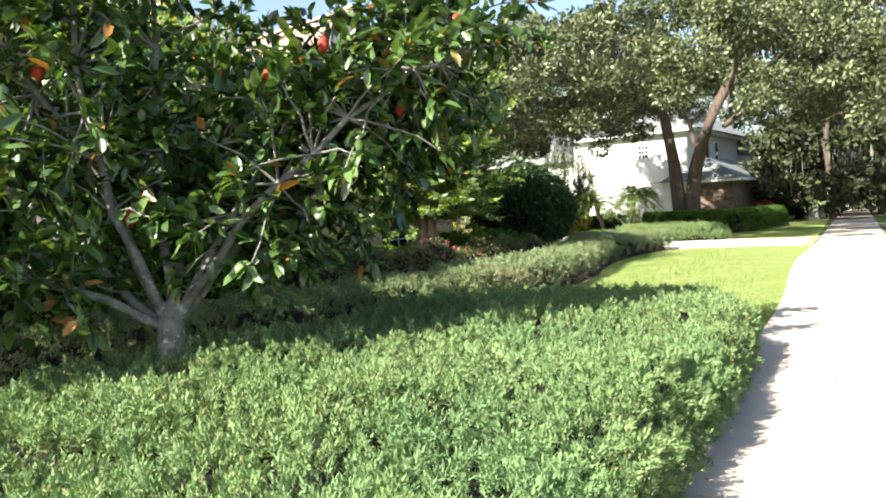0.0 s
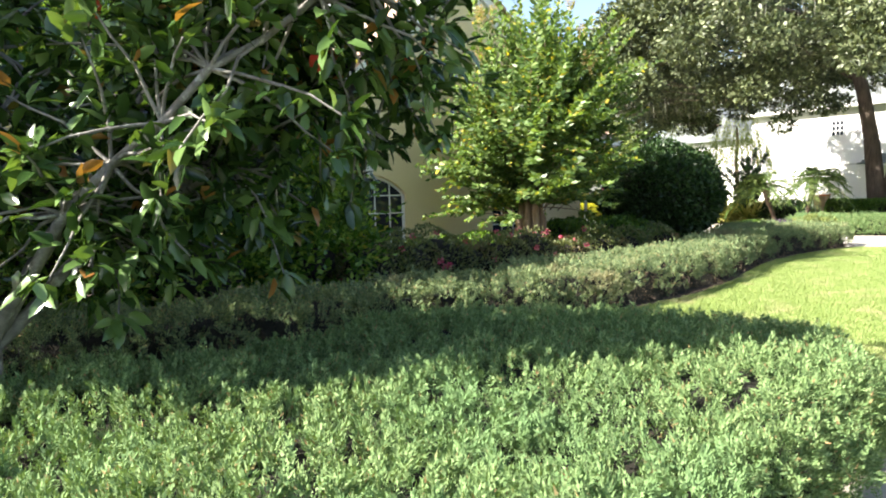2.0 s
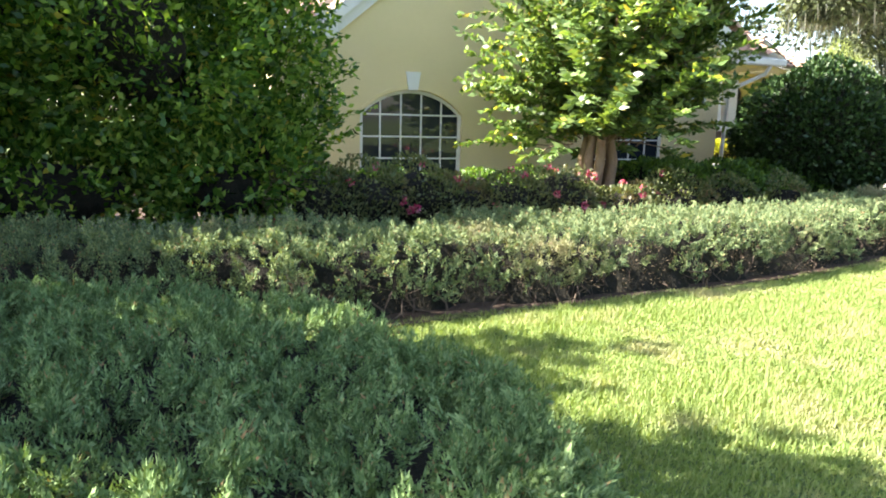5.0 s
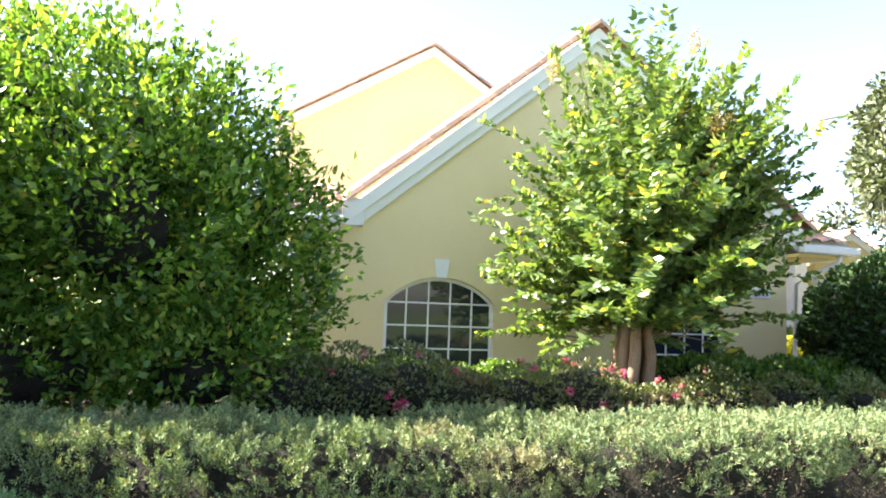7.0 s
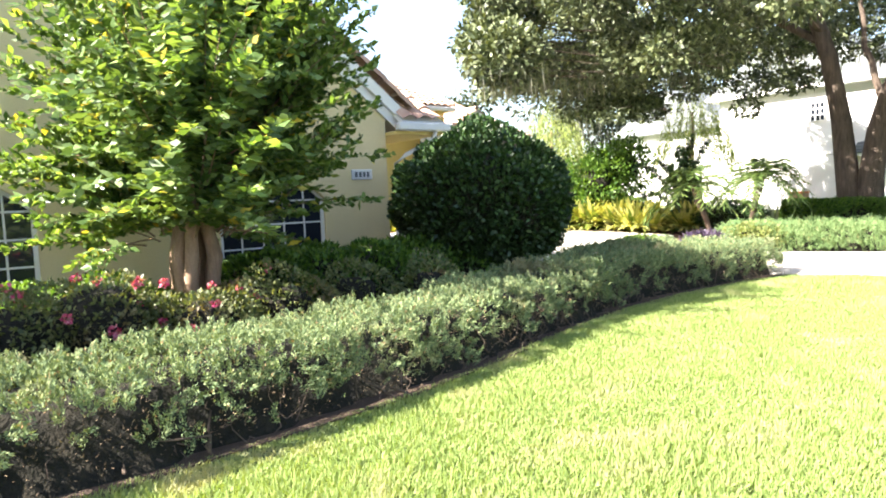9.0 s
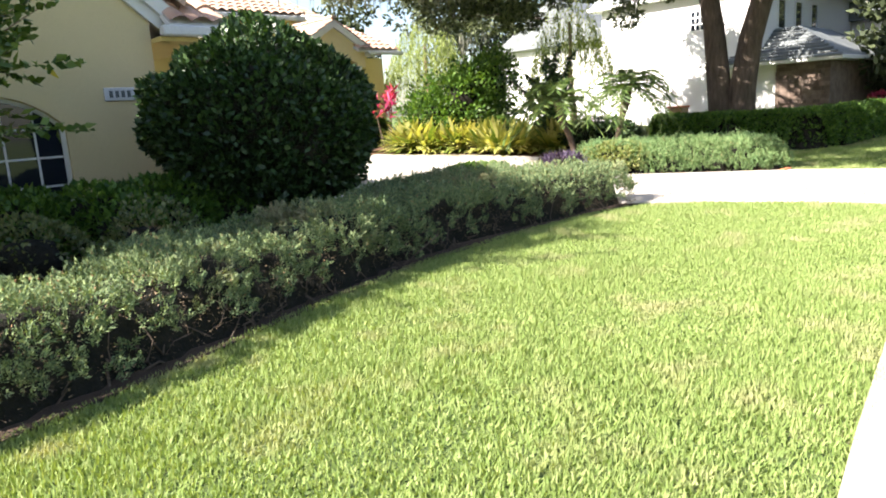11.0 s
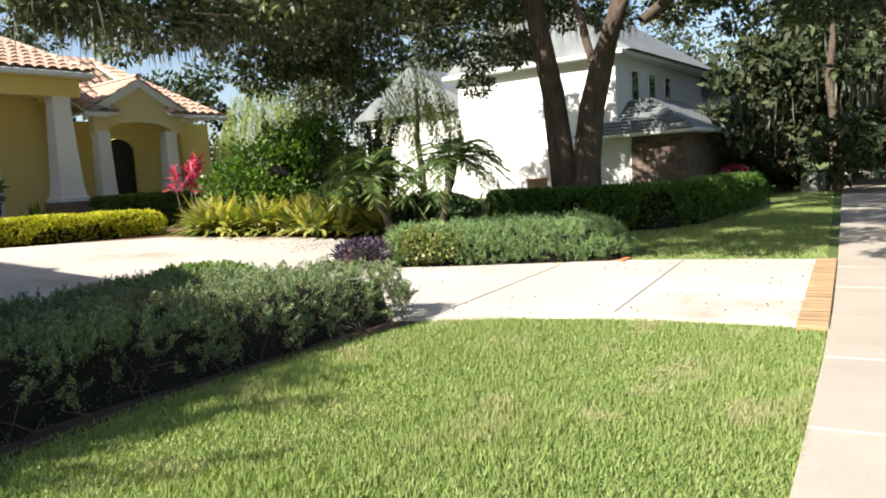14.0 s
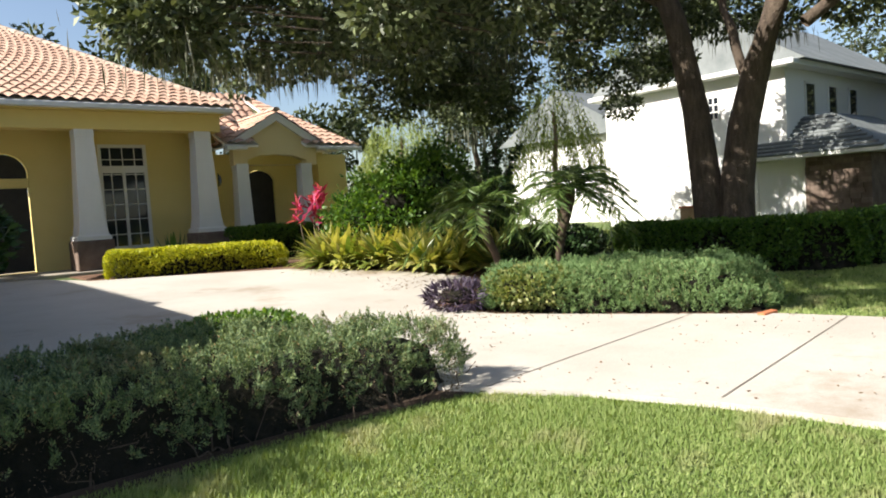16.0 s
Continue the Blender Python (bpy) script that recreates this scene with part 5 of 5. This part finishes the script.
def strap_plant(x, y, n, length, width, mat, seed, name, label, category, rise=0.9, group=""):
    """A clump of arching strap leaves, each of four segments."""
    r = np.random.default_rng(seed)
    top = thing(name, x, y, gz(x, y), label, category, group)
    V, F = [], []
    for i in range(n):
        a = r.uniform(0, 6.283)
        f = np.array([math.cos(a), math.sin(a), 0])
        L, el = length * r.uniform(0.65, 1.1), r.uniform(0.45, 1.35) * rise
        side = np.array([-f[1], f[0], 0])
        base = f * r.uniform(0, 0.18)
        o = len(V) * 1
        for k, t in enumerate((0, 0.25, 0.5, 0.78, 1.0)):
            p = base + f * L * t * math.cos(el) + np.array([0, 0, L * t * math.sin(el) - 0.45 * L * t * t * math.cos(el)])
            w = width * (0.5, 1.0, 1.0, 0.7, 0.05)[k] * 0.5
            V += [p + side * w + [0, 0, w * 0.3], p - side * w + [0, 0, w * 0.3]]
        for k in range(4):
            F.append((o + 2 * k, o + 2 * k + 1, o + 2 * k + 3, o + 2 * k + 2))
    stuff_mesh("leaves", np.array(V), np.array(F), mat, top)
    return top


r_ = np.random.default_rng(17)
first = strap_plant(27.0, 16.8, 110, 1.3, 0.115, M["ginger"], 101, "variegated_ginger", "variegated shell ginger with yellow-striped arching leaves", "plant", group="ginger round the driveway")
for i in range(30):
    t = i / 29
    px, py = 26.0 + 1.7 * t + r_.uniform(-0.1, 1.3), 16.7 - 4.4 * t + r_.uniform(-0.3, 0.3)
    copy_thing(first, pose(px, py, gz(px, py), 0, 0, r_.uniform(0, 360)))


def ti_plant(x, y):
    r = np.random.default_rng(111)
    top = thing("ti_plant", x, y, gz(x, y), "tall ti plant with magenta leaves on thin canes", "plant")
    for i in range(3):
        dx, dy = ((-0.3, 0.1), (0.02, -0.1), (0.3, 0.1))[i]
        h = r.uniform(1.1, 1.6)
        v, f = tube([(dx * 0.4, dy * 0.4, -0.05), (dx * 0.8, dy * 0.8, h * 0.6), (dx, dy, h)], [0.025, 0.02, 0.015], 6)
        put("cane", mesh_np("cane", v, f, M["twig"], True), top)
        n = 34
        P = np.array([dx, dy, h]) + r.normal(0, 0.06, (n, 3)) + np.array([0, 0, 1]) * r.uniform(-0.2, 0.35, (n, 1))
        stuff_mesh("leaves", *leaves(P, r.normal(0, 0.75, (n, 3)) + [0, 0, 0.8], np.full(n, 0.31), np.full(n, 0.085), r), M["magenta"], top)


ti_plant(26.5, 17.5)


def date_palm(x, y, h, lean, seed):
    r = np.random.default_rng(seed)
    top = thing("date_palm", x, y, gz(x, y), "small date palm with a thin brown trunk and feathery fronds", "palm", "pygmy palms")
    pts = bend((0, 0, -0.1), (lean[0], lean[1], h), 8, 0, 0.05, r)
    v, f = tube(pts, [0.11, 0.08, 0.07, 0.07, 0.075, 0.09, 0.13, 0.10], 9)
    put("trunk", mesh_np("trunk", v, f, M["twig"], True), top)
    LV, RB = [], []
    c = pts[-1]
    for i in range(38):
        a, el = r.uniform(0, 6.283), r.uniform(-0.2, 1.25)
        fdir = np.array([math.cos(a), math.sin(a), 0])
        L = r.uniform(1.0, 1.4)
        t = np.linspace(0, 1, 22)[:, None]
        path = c + fdir * L * t * math.cos(el) + np.array([0, 0, 1.0]) * (L * t * math.sin(el) - 0.65 * L * t**2)
        RB.append(tube(path[::4], np.linspace(0.010, 0.003, len(path[::4])), 4))
        tang = unit(np.gradient(path, axis=0))
        s = np.cross(tang, [0, 0, 1.0])
        for sg in (-1, 1):
            LV.append(leaves(path[2:], tang[2:] * 0.7 + sg * s[2:] + r.normal(0, 0.12, (20, 3)) - [0, 0, 0.15], np.full(20, 0.28), np.full(20, 0.03), r))
    stuff_mesh("fronds", *joined(LV), M["palm"], top)
    stuff_mesh("ribs", *joined(RB), M["palm"], top)


date_palm(27.0, 9.9, 1.75, (0.3, -0.25), 121)
date_palm(26.5, 10.5, 1.5, (-0.4, 0.3), 122)

leaf_bush("broad_green_shrub", "rounded green shrub beside the driveway", "shrub", [((27.9, 15.6, 1.65), (1.05, 1.0, 1.1)), ((28.6, 15.1, 2.3), (0.75, 0.8, 0.8)), ((27.2, 16.3, 1.2), (0.75, 0.8, 0.8))], 11000, 0.13, 0.07, M["hedge_leaf"], 131, core=0.6, lumpiness=0.35, shell=0.65, bunch=5)
leaf_bush("low_round_shrub", "clipped low green shrub beyond the driveway", "shrub", [((28.0, 14.3, 0.85), (0.75, 0.7, 0.42))], 3000, 0.08, 0.05, M["hedge_leaf"], 132)


def twisted_plant(x, y):
    """A dark open shrub with bent leafy stems."""
    r = np.random.default_rng(141)
    top = thing("open_shrub", x, y, gz(x, y), "open dark shrub with bent stems hung with short leaves", "shrub")
    LV, ST = [], []
    for i in range(26):
        a = r.uniform(0, 6.283)
        f = np.array([math.cos(a), math.sin(a), 0])
        h, o = r.uniform(1.4, 2.9), r.uniform(0.3, 1.5)
        t = np.linspace(0, 1, 34)[:, None]
        path = f * o * (0.25 * t + 0.75 * t**2) + np.array([0, 0, 1.0]) * (h * t - 0.9 * o * np.clip(t - 0.7, 0, 1) ** 2 * 4) + r.normal(0, 0.01, (34, 3))
        ST.append(tube(path[::4], np.linspace(0.03, 0.01, len(path[::4])), 5))
        Q = np.repeat(path[8:], 12, 0)
        LV.append(leaves(Q, r.normal(0, 1, Q.shape) + [0, 0, -0.2], np.full(len(Q), 0.15), np.full(len(Q), 0.04), r))
    stuff_mesh("stems", *joined(ST), M["bark"], top)
    stuff_mesh("foliage", *joined(LV), M["dark_leaf"], top)


twisted_plant(28.0, 12.4)


def weeping_tree(name, label, x, y, h, rad, seed, mat, n=900, long=1.6):
    r = np.random.default_rng(seed)
    top = thing(name, x, y, gz(x, y), label, "tree")
    tree_limb(top, bend((0, 0, -0.2), (0.1, 0.1, h * 0.75), 6, 0, 0.04, r), 0.16, 0.05, M["bark_tan"], "trunk")
    LV = []
    for i in range(n):
        a, q = r.uniform(0, 6.283), math.sqrt(r.uniform())
        z = h * (1 - 0.45 * q * q) * r.uniform(0.72, 1.0)
        p = np.array([math.cos(a) * rad * q, math.sin(a) * rad * q, z])
        m = 14
        t = np.linspace(0, 1, m)[:, None]
        L = long * r.uniform(0.4, 1.0)
        path = p + np.array([math.cos(a) * 0.25, math.sin(a) * 0.25, -1.0]) * L * t
        LV.append(leaves(path, r.normal(0, 0.5, (m, 3)) + [0, 0, -1.0], np.full(m, 0.2), np.full(m, 0.035), r))
    stuff_mesh("crown", *joined(LV), mat, top)


weeping_tree("weeping_tree", "pale green weeping tree with fine hanging foliage", 35.5, 17.0, 5.6, 1.5, 151, M["pale_leaf"], n=330)
weeping_tree("weeping_tree", "pale green weeping tree with fine hanging foliage", 34.0, 23.5, 5.2, 1.9, 152, M["pale_leaf"], n=500)
strap_plant(30.4, 11.0, 60, 0.9, 0.05, M["agave"], 161, "flax_clump", "grey-green spiky strap-leaved clump", "plant", 1.2)
strap_plant(29.8, 11.3, 60, 0.8, 0.05, M["agave"], 162, "flax_clump", "grey-green spiky strap-leaved clump", "plant", 1.2)
strap_plant(23.7, 19.6, 70, 0.95, 0.11, M["hedge_leaf"], 163, "broad_strap_plant", "clump of dark green broad leaves before the porch", "plant", 1.2)
leaf_bush("low_dark_shrub", "low dark green shrub under the oak", "shrub", [((29.0, 11.6, 0.6), (1.4, 0.9, 0.45))], 5000, 0.09, 0.04, M["dark_leaf"], 164)

leaf_bush("red_shrub", "crimson-leaved shrub beside the stone pier", "shrub", [((44.4, 8.7, 0.75), (0.5, 0.5, 0.42))], 700, 0.16, 0.07, M["magenta"], 165, core=0.7)
for i, (x, y) in enumerate(((46.3, 6.35), (47.7, 6.4))):
    top = thing("utility_box", x, y, gz(x, y), "grey-green metal utility box on the grass", "utility box", "utility boxes")
    part("cabinet_body", box(-0.35, -0.3, -0.05, 0.35, 0.3, 0.65, 0.03), M["agave_box"], top)
    part("lid", box(-0.38, -0.33, 0.653, 0.38, 0.33, 0.7, 0.02), M["agave_box"], top)
top = thing("brick_stump", 40.6, 15.2, gz(40.6, 15.2), "short square brick pillar beside the garage", "pillar")
part("pillar_body", box(-0.3, -0.3, -0.1, 0.3, 0.3, 0.8, 0.02), M["brick"], top)
part("pillar_cap", box(-0.34, -0.34, 0.803, 0.34, 0.34, 0.87, 0.01), M["orange"], top)

# ---------------------------------------------------------------- planting by the wing
def rose_bed():
    r = np.random.default_rng(171)
    for i in range(9):
        px, py = 8.0 + i * 0.62 + r.uniform(-0.2, 0.2), 7.1 + 0.06 * i + r.uniform(-0.2, 0.25)
        s = r.uniform(0.85, 1.1) * (0.7 if px > 11.4 else 1.0)
        top = leaf_bush("rose_bush", "straggling rose bush with red-pink blooms and bronzed leaves", "rose bush", [((px, py, gz(px, py) + 0.42 * s), (0.62, 0.6, 0.45 * s))], 2600, 0.055, 0.035, M["rose_leaf"], 172 + i, core=0.7, group="rose bushes", lumpiness=0.3)
        g = gz(px, py)
        for j in range(r.integers(5, 10)):
            P, D = blobs(1, (0, -0.1, 0.45 * s), (0.55, 0.55, 0.42), r, 0.95)
            Q, E = blobs(26, P[0] + [0, 0, 0.03], (0.028, 0.028, 0.025), r, 0.4)
            stuff_mesh("bloom", *leaves(Q, E, np.full(26, 0.04), np.full(26, 0.04), r), M["pink"], top, "red-pink rose bloom")
    for i in range(12):
        px = 7.6 + i * 0.78
        py = 8.9 + r.uniform(-0.3, 0.3)
        leaf_bush("low_green_shrub", "low bright green leafy shrub under the windows", "shrub", [((px, py, gz(px, py) + 0.26), (0.6, 0.7, 0.4 if px < 11.6 else 0.22))], 2400, 0.06, 0.04, M["low_leaf"], 190 + i, core=0.75, group="shrubs under the windows")
    for i in range(5):
        px, py = 13.5 + i * 0.72, 8.7 + r.uniform(-0.2, 0.3)
        leaf_bush("low_green_shrub", "low dark green leafy shrub under the windows", "shrub", [((px, py, gz(px, py) + 0.36), (0.62, 0.9, 0.5))], 3600, 0.08, 0.05, M["hedge_leaf"], 210 + i, core=0.75, group="shrubs under the windows")
    for i in range(3):
        px, py = 13.0 + i * 0.95, 7.2 + r.uniform(-0.1, 0.2)
        leaf_bush("rose_bush", "thin rose bush with pinkish-brown tips", "rose bush", [((px, py, gz(px, py) + 0.4), (0.5, 0.45, 0.4))], 1700, 0.05, 0.03, M["rose_leaf"], 220 + i, core=0.5, group="rose bushes", lumpiness=0.4)


rose_bed()
leaf_bush("golden_ground_shrub", "low yellow-green shrub beside the juniper", "shrub", [((20.4, 8.2, 0.45), (0.75, 0.5, 0.22))], 3000, 0.06, 0.03, M["low_leaf"], 230)

# ---------------------------------------------------------------- far trees
def far_tree(x, y, h, rad, seed, moss=True, mat="far_leaf"):
    r = np.random.default_rng(seed)
    top = thing("woodland_tree", x, y, gz(x, y), "tall distant tree hung with grey moss", "tree", "trees behind the houses")
    tree_limb(top, bend((0, 0, -0.3), (r.uniform(-0.6, 0.6), r.uniform(-0.6, 0.6), h * 0.8), 6, 0, 0.08, r), 0.3, 0.07, M["bark"], "trunk")
    LV, MV = [], []
    for i in range(46):
        a, q = r.uniform(0, 6.283), math.sqrt(r.uniform())
        z = h * r.uniform(0.1, 1.0)
        k = rad * (1.1 - 0.65 * abs(z / h - 0.45))
        c = np.array([math.cos(a) * k * q, math.sin(a) * k * q, z])
        s = r.uniform(0.8, 1.6) * rad / 4.5
        n = 130
        P, D = blobs(n, c, (s, s, s * 0.7), r, 0.3)
        LV.append(leaves(P, D + r.normal(0, 0.7, P.shape), np.full(n, 0.38), np.full(n, 0.2), r))
        if moss and z > h * 0.35 and r.uniform() < 0.45:
            m = 34
            Q = c + r.normal(0, s * 0.6, (m, 3)) * [1, 1, 0.3] - [0, 0, s * 0.4]
            MV.append(leaves(Q, np.array([0, 0, -1.0]) + r.normal(0, 0.08, (m, 3)), np.full(m, 0.95), np.full(m, 0.09), r, jitter=0.6))
    stuff_mesh("crown", *joined(LV), M[mat], top)
    if MV:
        stuff_mesh("moss", *joined(MV), M["moss"], top, "grey hanging moss")


for i, (x, y, h, rad) in enumerate(((46, 5.5, 9, 4), (52, 3.5, 11, 5), (58, 7, 12, 5), (64, 2, 12, 5), (50, -2.5, 11, 5), (62, -4, 12, 6), (75, 9, 12, 6), (80, 0, 12, 6), (56, 24, 11, 5), (60, 34, 12, 6), (48, 34, 11, 5), (40, 40, 8, 4), (28, 46, 12, 4), (22, 48, 14, 4), (34, 47, 11, 4.5), (70, 18, 12, 6), (55, 0.5, 7, 4), (60, 4.5, 8, 4), (48, 7.5, 6, 3), (72, 5, 10, 6), (90, 6, 12, 7), (70, -3, 10, 6))):
    far_tree(x, y, h, rad, 300 + i)

# ---------------------------------------------------------------- grass
def lawn_blades(name, label, poly, count, length, width, seed, avoid=()):
    r = np.random.default_rng(seed)
    p = np.asarray(poly)
    pts = []
    got = 0
    while got < count:
        x, y = r.uniform(p[:, 0].min(), p[:, 0].max(), count), r.uniform(p[:, 1].min(), p[:, 1].max(), count)
        ok = inside(poly, x, y)
        pts.append(np.stack([x[ok], y[ok]], -1))
        got += ok.sum()
    q = np.concatenate(pts)[:count]
    P = np.column_stack([q, ground_z(q[:, 0], q[:, 1]) - 0.03])
    D = r.normal(0, 0.42, (count, 3)) + [0.1, -0.05, 1.0]
    thick = 0.75 + 0.35 * wave(q[:, 0], q[:, 1], 2.2, seed)
    V, F = blades(P, D, length * np.clip(thick, 0.5, 1.3), np.full(count, width), r)
    ob = stuff_mesh(name, V, F, M["grass"])
    return tagged(ob, label, "grass", kind="stuff")


LAWN = [pave_pt(7.4, 0.05), pave_pt(10, 0.0), pave_pt(15, 0.0), pave_pt(20, 0.0), pave_pt(22.5, 0.02), (22.5, 3.0), (22.3, 4.2), (21.95, 5.2), (21.55, 5.95)] + HEDGE_FRONT[:1:-1] + [(7.0, 3.8), (7.4, 3.2), (7.7, 2.4), (7.8, 1.6), (7.75, 1.0)]
lawn_blades("lawn_grass", "sunlit coarse lawn grass, green with straw patches", LAWN, 330000, 0.06, 0.0115, 401)
LAWN2 = [(26.85, 3.0), (26.3, 5.6), (27.6, 6.1), (28.6, 7.2), (28.4, 8.8), (30, 8.6), (39.5, 6.3), (46, 6.0), (46, 5.55), (36, 4.2)]
lawn_blades("lawn_grass", "lawn grass beyond the driveway, partly in shade", LAWN2, 60000, 0.065, 0.022, 402)
lawn_blades("lawn_grass", "rough grass between the houses", [(28, 11.9), (30, 11.2), (40, 9.5), (40.6, 18), (31, 19)], 26000, 0.1, 0.04, 403)

def leaf_litter(name, label, poly, count, seed, lift, size=0.05):
    r = np.random.default_rng(seed)
    p = np.asarray(poly)
    x, y = r.uniform(p[:, 0].min(), p[:, 0].max(), count * 3), r.uniform(p[:, 1].min(), p[:, 1].max(), count * 3)
    ok = inside(poly, x, y) & (wave(x, y, 1.5, seed) > -0.3)
    x, y = x[ok][:count], y[ok][:count]
    P = np.column_stack([x, y, ground_z(x, y) + lift])
    D = r.normal(0, 1, P.shape) * [1, 1, 0.12]
    tagged(stuff_mesh(name, *leaves(P, D, np.full(len(P), size), np.full(len(P), size * 0.45), r, fold=0.1), M["litter"]), label, "leaf litter", kind="stuff")


leaf_litter("leaf_litter", "dry brown oak leaves scattered on the driveway", DRIVE_NEAR[:6] + DRIVE_FAR[8::-1], 420, 411, 0.03, 0.032)
leaf_litter("leaf_litter", "brown leaf drift along the driveway's far edge", [(24.6, 9.6), (25.4, 11.0), (26.9, 12.0), (26.7, 13.6), (25.9, 15.2), (25.2, 16.2), (24.4, 15.6), (25.4, 13.2), (24.2, 11.0), (23.2, 9.2), (24.6, 7.4), (25.7, 6.3), (26.1, 5.6), (26.2, 5.7), (25.5, 7.2), (24.6, 8.6)], 900, 412, 0.028, 0.035)
leaf_litter("leaf_litter", "few dry leaves on the pavement", [(0, -0.7), (20, 1.9), (26, 2.6), (26.2, 1.0), (0, -2.2)], 90, 413, 0.018, 0.03)

# ---------------------------------------------------------------- bricks along the pavement
edging = thing("brick_edging", 22.45, 2.335, 0.02, "soldier course of buff bricks between driveway and pavement", "edging", kind="structure")
edging.rotation_euler = (0, 0, math.atan2(2.84 - 2.335, 26.7 - 22.45))
bm = box(-0.035, 0.0, -0.06, 0.035, 0.25, 0.016, 0.006)
brick_me = bpy.data.meshes.new("brick")
bm.to_mesh(brick_me), bm.free()
brick_me.materials.append(M["brick"])
for i in range(56):
    put("brick", brick_me, edging, m=pose(0.03 + i * 0.077, 0.01, 0.004 * math.sin(i * 3.7)))
bm = box(25.95, 5.6, -0.05, 26.3, 5.7, 0.045, 0.01)
tagged(part("edging_brick", bm, M["orange"]), "single orange brick at the bed's corner", "brick")
